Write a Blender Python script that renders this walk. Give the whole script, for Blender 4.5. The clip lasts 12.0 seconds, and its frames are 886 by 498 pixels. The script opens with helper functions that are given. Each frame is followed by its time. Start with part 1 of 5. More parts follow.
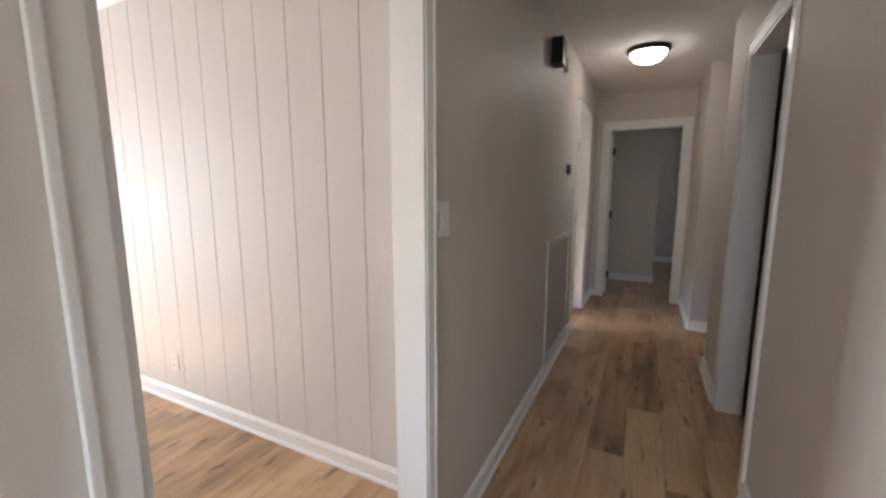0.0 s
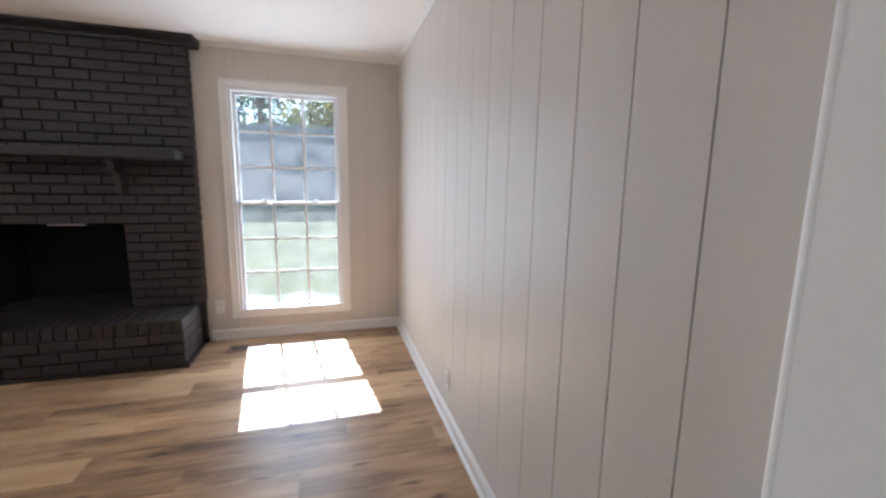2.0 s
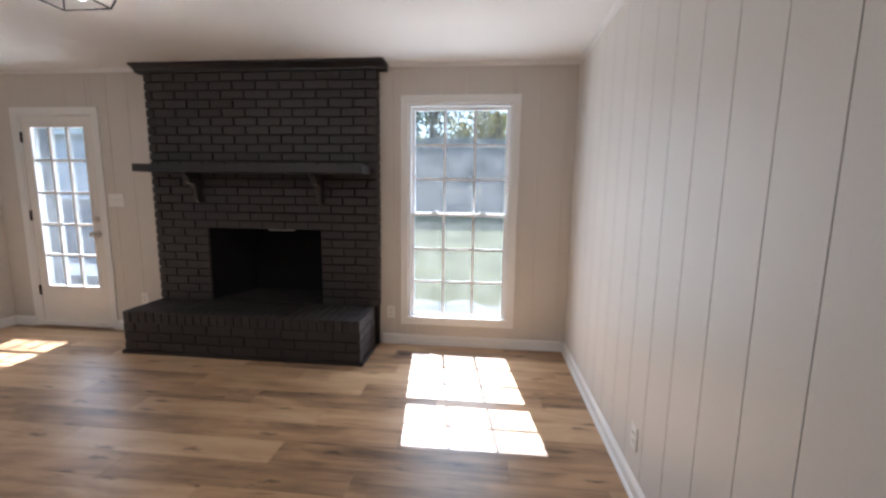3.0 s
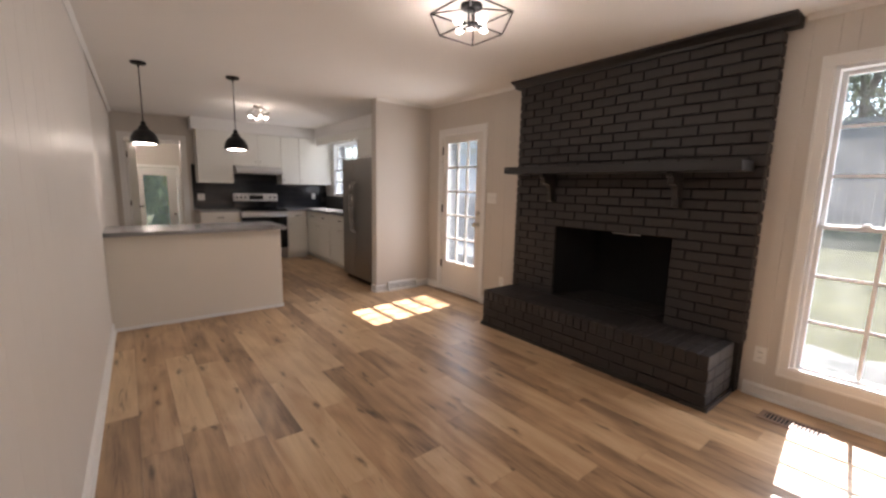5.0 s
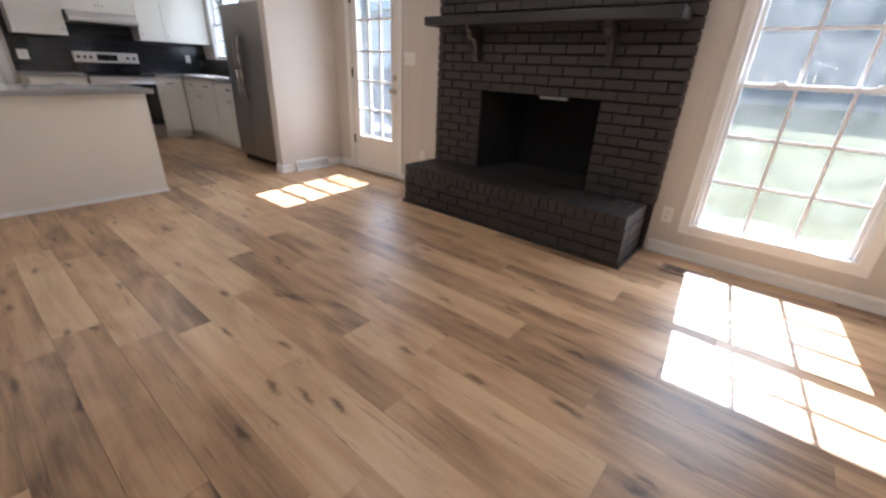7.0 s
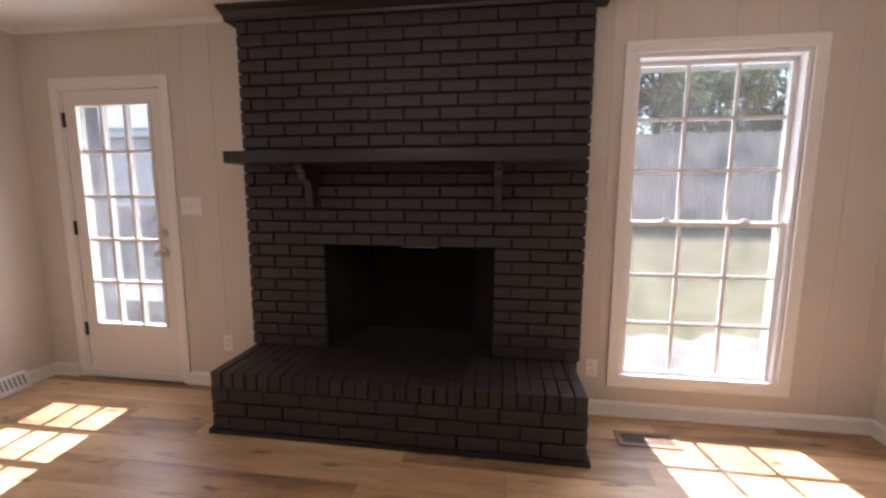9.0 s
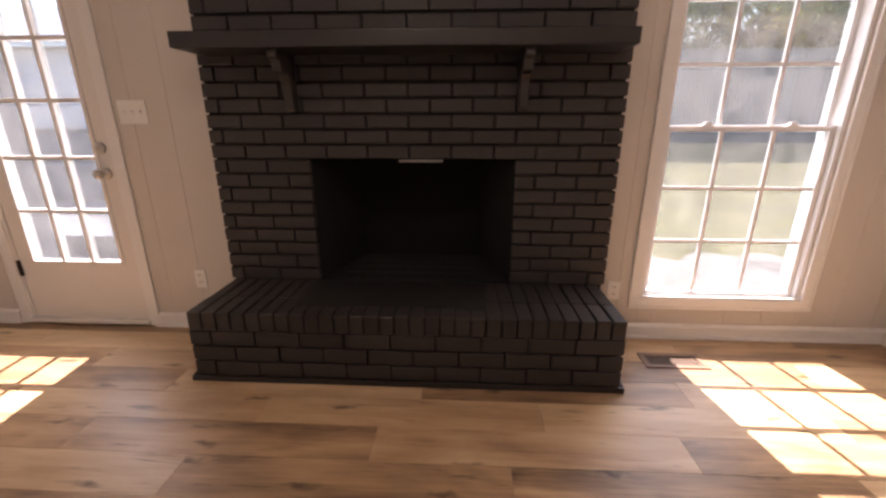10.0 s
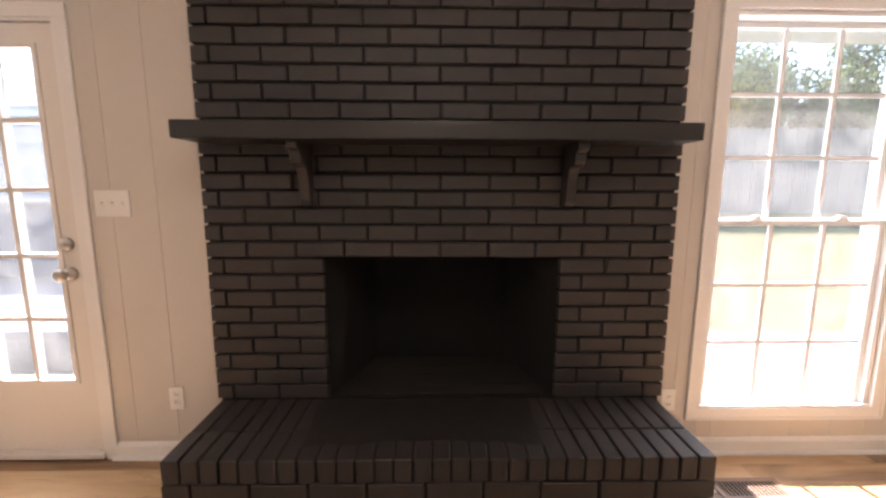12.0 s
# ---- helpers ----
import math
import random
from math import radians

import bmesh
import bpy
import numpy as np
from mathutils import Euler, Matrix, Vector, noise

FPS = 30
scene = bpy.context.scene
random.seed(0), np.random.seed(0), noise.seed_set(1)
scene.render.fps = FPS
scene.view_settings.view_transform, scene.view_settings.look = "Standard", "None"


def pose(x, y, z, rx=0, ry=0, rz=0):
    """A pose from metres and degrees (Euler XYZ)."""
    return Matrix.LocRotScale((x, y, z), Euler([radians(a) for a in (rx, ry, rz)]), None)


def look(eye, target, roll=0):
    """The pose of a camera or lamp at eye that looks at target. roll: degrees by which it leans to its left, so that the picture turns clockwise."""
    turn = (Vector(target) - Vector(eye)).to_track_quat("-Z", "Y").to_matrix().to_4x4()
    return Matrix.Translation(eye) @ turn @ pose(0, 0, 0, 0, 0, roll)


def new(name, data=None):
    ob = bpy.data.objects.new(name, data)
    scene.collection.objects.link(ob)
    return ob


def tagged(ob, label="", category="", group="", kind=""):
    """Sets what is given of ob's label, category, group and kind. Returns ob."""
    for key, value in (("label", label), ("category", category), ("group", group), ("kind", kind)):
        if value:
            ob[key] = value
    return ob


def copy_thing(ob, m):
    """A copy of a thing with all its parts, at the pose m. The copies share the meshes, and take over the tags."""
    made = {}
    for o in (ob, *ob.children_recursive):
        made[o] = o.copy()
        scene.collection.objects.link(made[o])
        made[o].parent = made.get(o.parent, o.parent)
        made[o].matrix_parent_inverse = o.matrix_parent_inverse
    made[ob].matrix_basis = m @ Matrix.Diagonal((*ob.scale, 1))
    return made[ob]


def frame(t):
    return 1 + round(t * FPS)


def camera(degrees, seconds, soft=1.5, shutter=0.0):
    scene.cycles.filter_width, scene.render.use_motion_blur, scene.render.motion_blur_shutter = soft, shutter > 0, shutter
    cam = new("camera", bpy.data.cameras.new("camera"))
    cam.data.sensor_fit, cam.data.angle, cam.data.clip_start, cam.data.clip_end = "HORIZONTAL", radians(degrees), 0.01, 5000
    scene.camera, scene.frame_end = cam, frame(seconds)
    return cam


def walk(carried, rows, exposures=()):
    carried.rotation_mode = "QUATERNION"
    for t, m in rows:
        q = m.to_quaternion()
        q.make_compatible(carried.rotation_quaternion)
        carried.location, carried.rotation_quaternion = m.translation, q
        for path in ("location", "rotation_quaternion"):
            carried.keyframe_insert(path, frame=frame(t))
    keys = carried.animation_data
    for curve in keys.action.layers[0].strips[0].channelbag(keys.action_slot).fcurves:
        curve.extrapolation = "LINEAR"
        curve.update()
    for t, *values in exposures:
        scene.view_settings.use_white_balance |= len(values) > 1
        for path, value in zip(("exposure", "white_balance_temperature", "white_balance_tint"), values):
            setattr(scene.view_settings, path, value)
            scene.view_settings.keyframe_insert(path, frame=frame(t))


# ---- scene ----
cam = camera(95.2, 12.0, soft=2.6)
PATH = [
    (0, (4.3, -1.424, 1.319), (3.413, 0.345, 1.027), -0.1),
    (0.5, (4.211, -1.19, 1.319), (3.021, 0.389, 1.02), 0.5),
    (1, (4.026, -0.948, 1.318), (2.56, 0.378, 1.015), 0.8),
    (1.5, (3.881, -0.773, 1.313), (2.164, 0.205, 1.004), 0.7),
    (2, (3.776, -0.658, 1.332), (1.878, -0.106, 1.024), 0.9),
    (2.5, (3.677, -0.663, 1.347), (1.704, -0.515, 1.055), 0.6),
    (2.7, (3.612, -0.69, 1.354), (1.63, -0.678, 1.069), 0.7),
    (4.3, (3.326, -0.82, 1.331), (1.702, -1.959, 1.07), 0.6),
    (4.5, (3.33, -0.826, 1.339), (1.808, -2.096, 1.075), 0.8),
    (5, (3.332, -0.834, 1.35), (2.112, -2.39, 1.05), 1.2),
    (5.5, (3.337, -0.847, 1.334), (2.419, -2.567, 0.885), 1.1),
    (6, (3.249, -0.844, 1.236), (2.447, -2.534, 0.53), 0.5),
    (6.5, (3.239, -0.886, 1.177), (2.262, -2.375, 0.268), 1.0),
    (7, (3.216, -1.029, 1.177), (1.801, -2.181, 0.359), 2.7),
    (7.5, (3.001, -1.291, 1.249), (1.243, -2.092, 0.731), 1.3),
    (9.3, (2.412, -2.251, 1.311), (0.447, -2.47, 1.009), -0.1),
    (9.5, (2.36, -2.312, 1.287), (0.405, -2.491, 0.904), -0.3),
    (10, (2.197, -2.425, 1.179), (0.288, -2.519, 0.59), 0.0),
    (10.5, (2.106, -2.508, 1.128), (0.228, -2.542, 0.44), 0.4),
    (11, (1.976, -2.646, 1.181), (0.067, -2.614, 0.583), 0.2),
    (11.5, (1.895, -2.718, 1.264), (-0.057, -2.648, 0.835), -0.2),
    (12, (1.882, -2.721, 1.307), (-0.097, -2.684, 1.019), 0.2),
]
EXPOSURES = [
    (0, 4.37, 6100, 13), (0.5, 4.06, 5700, 12), (1.0, 3.69, 5700, 11), (1.5, 3.54, 5650, 11), (2.5, 3.34, 5700, 11), (4.5, 3.06, 6500, 18), (5.0, 3.28, 6750, 18), (5.5, 3.7, 5470, 11),
    (6.5, 3.85, 5300, 11), (7.0, 3.63, 5900, 13), (7.5, 3.3, 6350, 16), (9.5, 3.23, 6950, 27), (10.5, 3.4, 7450, 29), (11.0, 3.54, 7250, 27), (12, 3.95, 7000, 22),
]
walk(cam, [(t, look(eye, target, roll)) for t, eye, target, roll in PATH], EXPOSURES)

# ---- world, sun, exposure ----
SUN_DIR = Vector((1.0, 0.125, -1.075)).normalized()
sun_data = bpy.data.lights.new("sun", "SUN")
sun_data.energy, sun_data.angle, sun_data.color = 2.9, radians(0.5), (1.0, 0.97, 0.94)
sun = new("sun", sun_data)
sun.matrix_world = look((-20, -6, 22), Vector((-20, -6, 22)) + SUN_DIR)
world = bpy.data.worlds.new("sky")
scene.world = world
world.use_nodes = True
wn = world.node_tree
sky = wn.nodes.new("ShaderNodeTexSky")
sky.sky_type, sky.sun_disc = "NISHITA", False
sky.sun_elevation = math.asin(-SUN_DIR.z)
sky.sun_rotation = math.atan2(-SUN_DIR.x, -SUN_DIR.y)
wn.links.new(sky.outputs["Color"], wn.nodes["Background"].inputs["Color"])
wn.nodes["Background"].inputs["Strength"].default_value = 0.15


def opening_light(name, x, y0, y1, z0, z1, watts):
    """Sky light that enters through one real opening of the west side."""
    d = bpy.data.lights.new(name, "AREA")
    d.shape, d.size, d.size_y, d.energy, d.color = "RECTANGLE", y1 - y0, z1 - z0, watts, (0.98, 0.98, 0.98)
    ob = new(name, d)
    ob.matrix_world = look((x, (y0 + y1) / 2, (z0 + z1) / 2), (x + 1, (y0 + y1) / 2, (z0 + z1) / 2 + 0.06))
    return ob


opening_light("window_sky_light", -0.2, -1.38, -0.54, 0.25, 2.05, 3.6)
opening_light("door_sky_light", -0.2, -5.0, -4.48, 0.4, 1.9, 2.6)
opening_light("kitchen_window_sky_light", -0.2, -8.68, -7.66, 1.17, 2.12, 2.3)
# unseen lamp added at the hall's south end to brighten walls and jambs
hall_data = bpy.data.lights.new("hall_fill_light", "AREA")
hall_data.shape, hall_data.size, hall_data.size_y, hall_data.energy, hall_data.color = "RECTANGLE", 0.48, 0.9, 0.65, (1.0, 0.96, 0.92)
new("hall_fill_light", hall_data).matrix_world = look((4.25, -3.12, 1.1), (4.25, -2.0, 1.1))


def bulb_light(name, at, watts, radius=0.03):
    """The light of a fixture's cluster of bulbs."""
    d = bpy.data.lights.new(name, "POINT")
    d.energy, d.shadow_soft_size, d.color = watts, radius, (1.0, 0.9, 0.79)
    new(name, d).location = at


bulb_light("living_room_bulb_light", (1.63, -2.78, 2.27), 1.5)
bulb_light("kitchen_bulb_light", (1.78, -7.05, 2.13), 0.6)
bulb_light("back_room_bulb_light", (2.95, -10.9, 2.02), 1.4)


# ---- materials ----
def material(name, colour, rough=0.5, metal=0.0, bump=0.0, scale=20.0, vary=0.06, stain=0.0, coat=0.0, detail=4.0, per_object=0.0):
    """A painted or plain surface with fine grain, soft blotches and relief, in metres."""
    m = bpy.data.materials.new(name)
    m.use_nodes = True
    nt = m.node_tree
    b = nt.nodes["Principled BSDF"]
    b.inputs["Roughness"].default_value, b.inputs["Metallic"].default_value = rough, metal
    b.inputs["Coat Weight"].default_value = coat
    geo = nt.nodes.new("ShaderNodeNewGeometry")
    fine = nt.nodes.new("ShaderNodeTexNoise")
    fine.inputs["Scale"].default_value, fine.inputs["Detail"].default_value = scale, detail
    wide = nt.nodes.new("ShaderNodeTexNoise")
    wide.inputs["Scale"].default_value, wide.inputs["Detail"].default_value = 1.7, 3.0
    for n in (fine, wide):
        nt.links.new(geo.outputs["Position"], n.inputs["Vector"])
    mix = nt.nodes.new("ShaderNodeMath")
    mix.operation = "ADD"
    nt.links.new(fine.outputs["Fac"], mix.inputs[0])
    nt.links.new(wide.outputs["Fac"], mix.inputs[1])
    fac = mix.outputs[0]
    if per_object:
        info = nt.nodes.new("ShaderNodeObjectInfo")
        spread = nt.nodes.new("ShaderNodeMath")
        spread.operation = "MULTIPLY_ADD"
        spread.inputs[1].default_value = per_object
        nt.links.new(info.outputs["Random"], spread.inputs[0])
        nt.links.new(fac, spread.inputs[2])
        fac = spread.outputs[0]
    ramp = nt.nodes.new("ShaderNodeMapRange")
    ramp.inputs["From Min"].default_value, ramp.inputs["From Max"].default_value = 0.6, 1.4 + per_object
    ramp.inputs["To Min"].default_value, ramp.inputs["To Max"].default_value = 1 - vary - stain, 1 + vary
    nt.links.new(fac, ramp.inputs["Value"])
    col = nt.nodes.new("ShaderNodeVectorMath")
    col.operation = "SCALE"
    col.inputs[0].default_value = colour
    nt.links.new(ramp.outputs["Result"], col.inputs["Scale"])
    nt.links.new(col.outputs["Vector"], b.inputs["Base Color"])
    if bump:
        bn = nt.nodes.new("ShaderNodeBump")
        bn.inputs["Strength"].default_value, bn.inputs["Distance"].default_value = min(1.0, bump), 0.002
        nt.links.new(fine.outputs["Fac"], bn.inputs["Height"])
        nt.links.new(bn.outputs["Normal"], b.inputs["Normal"])
    return m


def glowing(name, colour, strength):
    m = bpy.data.materials.new(name)
    m.use_nodes = True
    b = m.node_tree.nodes["Principled BSDF"]
    b.inputs["Base Color"].default_value = (0.9, 0.9, 0.88, 1)
    b.inputs["Emission Color"].default_value = (*colour, 1)
    b.inputs["Emission Strength"].default_value = strength
    return m


def clear_glass(name, rough=0.0):
    m = bpy.data.materials.new(name)
    m.use_nodes = True
    nt = m.node_tree
    nt.nodes.remove(nt.nodes["Principled BSDF"])
    clear, gloss, mix = nt.nodes.new("ShaderNodeBsdfTransparent"), nt.nodes.new("ShaderNodeBsdfGlossy"), nt.nodes.new("ShaderNodeMixShader")
    clear.inputs["Color"].default_value = (0.48, 0.51, 0.52, 1)
    gloss.inputs["Roughness"].default_value = rough
    f = nt.nodes.new("ShaderNodeLayerWeight")
    power = nt.nodes.new("ShaderNodeMath")
    power.operation = "POWER"
    power.inputs[1].default_value = 4.0
    scaled = nt.nodes.new("ShaderNodeMath")
    scaled.operation = "MULTIPLY_ADD"
    scaled.inputs[1].default_value, scaled.inputs[2].default_value = 0.4, 0.02
    nt.links.new(f.outputs["Facing"], power.inputs[0])
    nt.links.new(power.outputs[0], scaled.inputs[0])
    nt.links.new(scaled.outputs[0], mix.inputs[0])
    nt.links.new(clear.outputs[0], mix.inputs[1])
    nt.links.new(gloss.outputs[0], mix.inputs[2])
    # a faint, uneven translucent layer that puts a bright haze into the pane
    haze, haze_mix = nt.nodes.new("ShaderNodeBsdfTranslucent"), nt.nodes.new("ShaderNodeMixShader")
    haze.inputs["Color"].default_value = (0.86, 0.86, 0.83, 1)
    geo, haze_noise, amount = nt.nodes.new("ShaderNodeNewGeometry"), nt.nodes.new("ShaderNodeTexNoise"), nt.nodes.new("ShaderNodeMapRange")
    haze_noise.inputs["Scale"].default_value, haze_noise.inputs["Detail"].default_value, haze_noise.inputs["Distortion"].default_value = 5.0, 4.0, 1.0
    amount.inputs["From Min"].default_value, amount.inputs["From Max"].default_value = 0.3, 0.7
    amount.inputs["To Min"].default_value, amount.inputs["To Max"].default_value = 0.008, 0.022
    nt.links.new(geo.outputs["Position"], haze_noise.inputs["Vector"])
    nt.links.new(haze_noise.outputs["Fac"], amount.inputs["Value"])
    nt.links.new(amount.outputs["Result"], haze_mix.inputs[0])
    nt.links.new(mix.outputs[0], haze_mix.inputs[1])
    nt.links.new(haze.outputs[0], haze_mix.inputs[2])
    nt.links.new(haze_mix.outputs[0], nt.nodes["Material Output"].inputs["Surface"])
    return m


def wood_floor(name):
    """Vinyl oak planks: tone by plank, streaks along the plank, fine grain and scattered knots."""
    m = bpy.data.materials.new(name)
    m.use_nodes = True
    nt = m.node_tree
    b = nt.nodes["Principled BSDF"]
    L = nt.links.new
    geo, info = nt.nodes.new("ShaderNodeNewGeometry"), nt.nodes.new("ShaderNodeObjectInfo")
    shift = nt.nodes.new("ShaderNodeVectorMath")
    shift.operation = "MULTIPLY_ADD"
    shift.inputs[1].default_value = (31.0, 47.0, 0.0)
    comb = nt.nodes.new("ShaderNodeCombineXYZ")
    for i in range(2):
        L(info.outputs["Random"], comb.inputs[i])
    L(comb.outputs[0], shift.inputs[0])
    L(geo.outputs["Position"], shift.inputs[2])

    def noise_node(sx, sy, detail, rough=0.55, warp=0.0):
        s = nt.nodes.new("ShaderNodeVectorMath")
        s.operation = "MULTIPLY"
        s.inputs[1].default_value = (sx, sy, 1.0)
        L(shift.outputs[0], s.inputs[0])
        n = nt.nodes.new("ShaderNodeTexNoise")
        n.inputs["Scale"].default_value, n.inputs["Detail"].default_value = 1.0, detail
        n.inputs["Roughness"].default_value, n.inputs["Distortion"].default_value = rough, warp
        L(s.outputs[0], n.inputs["Vector"])
        return n.outputs["Fac"]

    def mul_add(a, k, c):
        n = nt.nodes.new("ShaderNodeMath")
        n.operation = "MULTIPLY_ADD"
        L(a, n.inputs[0])
        n.inputs[1].default_value = k
        if isinstance(c, float):
            n.inputs[2].default_value = c
        else:
            L(c, n.inputs[2])
        return n.outputs[0]

    streak, grain, cloud = noise_node(14, 1.1, 4, 0.6, 0.6), noise_node(120, 3.0, 5, 0.65), noise_node(5, 1.6, 3, 0.5, 1.0)
    tone = mul_add(streak, 0.55, mul_add(grain, 0.26, mul_add(cloud, 0.62, mul_add(info.outputs["Random"], 0.36, -0.37))))
    ramp = nt.nodes.new("ShaderNodeValToRGB")
    ramp.color_ramp.elements[0].position, ramp.color_ramp.elements[0].color = 0.2, (0.125, 0.072, 0.041, 1)
    ramp.color_ramp.elements[1].position, ramp.color_ramp.elements[1].color = 0.84, (0.66, 0.48, 0.295, 1)
    mid = ramp.color_ramp.elements.new(0.5)
    mid.color = (0.45, 0.286, 0.16, 1)
    L(tone, ramp.inputs[0])
    # knots
    ks = nt.nodes.new("ShaderNodeVectorMath")
    ks.operation = "MULTIPLY"
    ks.inputs[1].default_value = (7.0, 1.7, 0.0)
    wob = nt.nodes.new("ShaderNodeVectorMath")
    wob.operation = "MULTIPLY_ADD"
    wn2 = nt.nodes.new("ShaderNodeTexNoise")
    wn2.inputs["Scale"].default_value = 16.0
    L(shift.outputs[0], wn2.inputs["Vector"])
    wob.inputs[1].default_value = (0.05, 0.09, 0.0)
    L(wn2.outputs["Color"], wob.inputs[0])
    L(shift.outputs[0], wob.inputs[2])
    L(wob.outputs[0], ks.inputs[0])
    vor = nt.nodes.new("ShaderNodeTexVoronoi")
    vor.voronoi_dimensions = "2D"
    vor.inputs["Scale"].default_value = 1.0
    L(ks.outputs[0], vor.inputs["Vector"])
    knot = nt.nodes.new("ShaderNodeMapRange")
    knot.inputs["From Min"].default_value, knot.inputs["From Max"].default_value = 0.03, 0.13
    knot.inputs["To Min"].default_value, knot.inputs["To Max"].default_value = 0.36, 1.0
    L(vor.outputs["Distance"], knot.inputs["Value"])
    some = nt.nodes.new("ShaderNodeMath")
    some.operation = "GREATER_THAN"
    some.inputs[1].default_value = 0.62
    sep = nt.nodes.new("ShaderNodeSeparateColor")
    L(vor.outputs["Color"], sep.inputs[0])
    L(sep.outputs[0], some.inputs[0])
    keep = nt.nodes.new("ShaderNodeMath")
    keep.operation = "MAXIMUM"
    L(knot.outputs[0], keep.inputs[0])
    L(some.outputs[0], keep.inputs[1])
    crack = nt.nodes.new("ShaderNodeMapRange")
    crack.inputs["From Min"].default_value, crack.inputs["From Max"].default_value = 0.62, 0.74
    crack.inputs["To Min"].default_value, crack.inputs["To Max"].default_value = 1.0, 0.42
    L(noise_node(34, 2.6, 3, 0.6, 1.4), crack.inputs["Value"])
    both = nt.nodes.new("ShaderNodeMath")
    both.operation = "MULTIPLY"
    L(keep.outputs[0], both.inputs[0])
    L(crack.outputs[0], both.inputs[1])
    keep = both
    dark = nt.nodes.new("ShaderNodeVectorMath")
    dark.operation = "SCALE"
    L(ramp.outputs[0], dark.inputs[0])
    L(keep.outputs[0], dark.inputs["Scale"])
    L(dark.outputs[0], b.inputs["Base Color"])
    rr = mul_add(grain, 0.22, 0.24)
    L(rr, b.inputs["Roughness"])
    b.inputs["Specular IOR Level"].default_value = 0.5
    bump = nt.nodes.new("ShaderNodeBump")
    bump.inputs["Strength"].default_value, bump.inputs["Distance"].default_value = 0.25, 0.0008
    L(grain, bump.inputs["Height"])
    L(bump.outputs[0], b.inputs["Normal"])
    return m


CREAM_PAINT = material("cream_paint", (0.70, 0.65, 0.57), 0.45, bump=0.12, scale=180, vary=0.025)
GREIGE = material("greige_paint", (0.595, 0.55, 0.50), 0.55, bump=0.15, scale=260, vary=0.025)
PANEL_PAINT = material("panel_paint", (0.65, 0.62, 0.58), 0.42, bump=0.12, scale=180, vary=0.025)
WHITE_TRIM = material("white_trim_paint", (0.78, 0.77, 0.75), 0.32, bump=0.06, scale=120, vary=0.02)
CEILING_PAINT = material("ceiling_paint", (0.82, 0.80, 0.77), 0.9, bump=0.4, scale=140, vary=0.02)
DOOR_PAINT = material("door_paint", (0.74, 0.71, 0.67), 0.4, bump=0.08, scale=90, vary=0.02)
BRICK_BLACK = material("black_painted_brick", (0.029, 0.0245, 0.0235), 0.55, bump=0.9, scale=160, vary=0.25, per_object=0.5)
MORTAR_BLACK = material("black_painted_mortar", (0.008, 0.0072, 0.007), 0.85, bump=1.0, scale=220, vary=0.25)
MANTEL_BLACK = material("black_painted_wood", (0.018, 0.016, 0.016), 0.4, bump=0.25, scale=60, vary=0.15)
# glossy, and lighter than the mantel: highlights on the scrolls put into the colour
CORBEL_BLACK = material("glossy_highlit_black", (0.034, 0.030, 0.029), 0.28, bump=0.2, scale=40, vary=0.3)
SOOTY_PAINT = material("soot_darkened_paint", (0.013, 0.011, 0.0108), 0.6, bump=1.0, scale=30, vary=0.35)
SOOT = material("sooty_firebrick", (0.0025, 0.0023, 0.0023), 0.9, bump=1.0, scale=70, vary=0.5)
FIREBRICK = material("scorched_firebrick", (0.010, 0.008, 0.0075), 0.9, bump=0.8, scale=70, vary=0.4, per_object=0.5)
STEEL = material("stainless_steel", (0.33, 0.32, 0.31), 0.3, 1.0, bump=0.05, scale=300, vary=0.06)
PANEL_STEEL = material("brushed_control_panel", (0.62, 0.61, 0.60), 0.42, 0.75, vary=0.04)
NICKEL = material("satin_nickel", (0.55, 0.52, 0.48), 0.28, 1.0, vary=0.05)
BRONZE = material("dark_bronze", (0.045, 0.034, 0.028), 0.42, 0.7, vary=0.15)
BLACK_METAL = material("matte_black_metal", (0.012, 0.012, 0.013), 0.4, 0.5, vary=0.1)
BLACK_GLOSS = material("black_enamel", (0.01, 0.01, 0.011), 0.08, vary=0.05)
CABINET = material("white_cabinet_paint", (0.75, 0.74, 0.69), 0.38, bump=0.08, scale=90, vary=0.02)
GRANITE = material("grey_speckled_stone", (0.25, 0.247, 0.25), 0.18, bump=0.05, scale=170, vary=0.65, detail=8)
TILE_BLACK = material("glossy_black_tile", (0.018, 0.019, 0.022), 0.12, vary=0.3, per_object=0.8)
GROUT = material("dark_grout", (0.03, 0.03, 0.03), 0.8, vary=0.15)
PLASTIC_WHITE = material("white_plastic", (0.78, 0.77, 0.74), 0.3, vary=0.01)
REGISTER_BROWN = material("brown_enamelled_metal", (0.20, 0.125, 0.085), 0.4, 0.1, vary=0.15)
DARK = material("dark_void", (0.01, 0.01, 0.01), 0.9)
SUBFLOOR = material("plank_joint", (0.06, 0.04, 0.025), 0.8)
VINYL = material("white_vinyl", (0.78, 0.79, 0.80), 0.35, vary=0.015)
GRASS = material("dry_lawn", (0.20, 0.18, 0.078), 0.95, bump=1.0, scale=26, vary=0.4, stain=0.15)
CONCRETE = material("pale_concrete", (0.26, 0.25, 0.23), 0.85, bump=0.5, scale=30, vary=0.15)
BED = material("bare_sandy_soil", (0.36, 0.33, 0.28), 0.95, bump=1.0, scale=14, vary=0.35, stain=0.2)
FENCE_WOOD = material("weathered_fence_wood", (0.23, 0.215, 0.20), 0.85, bump=0.6, scale=24, vary=0.25, per_object=0.7)
BARK = material("tree_bark", (0.10, 0.075, 0.055), 0.9, bump=1.0, scale=22, vary=0.4)


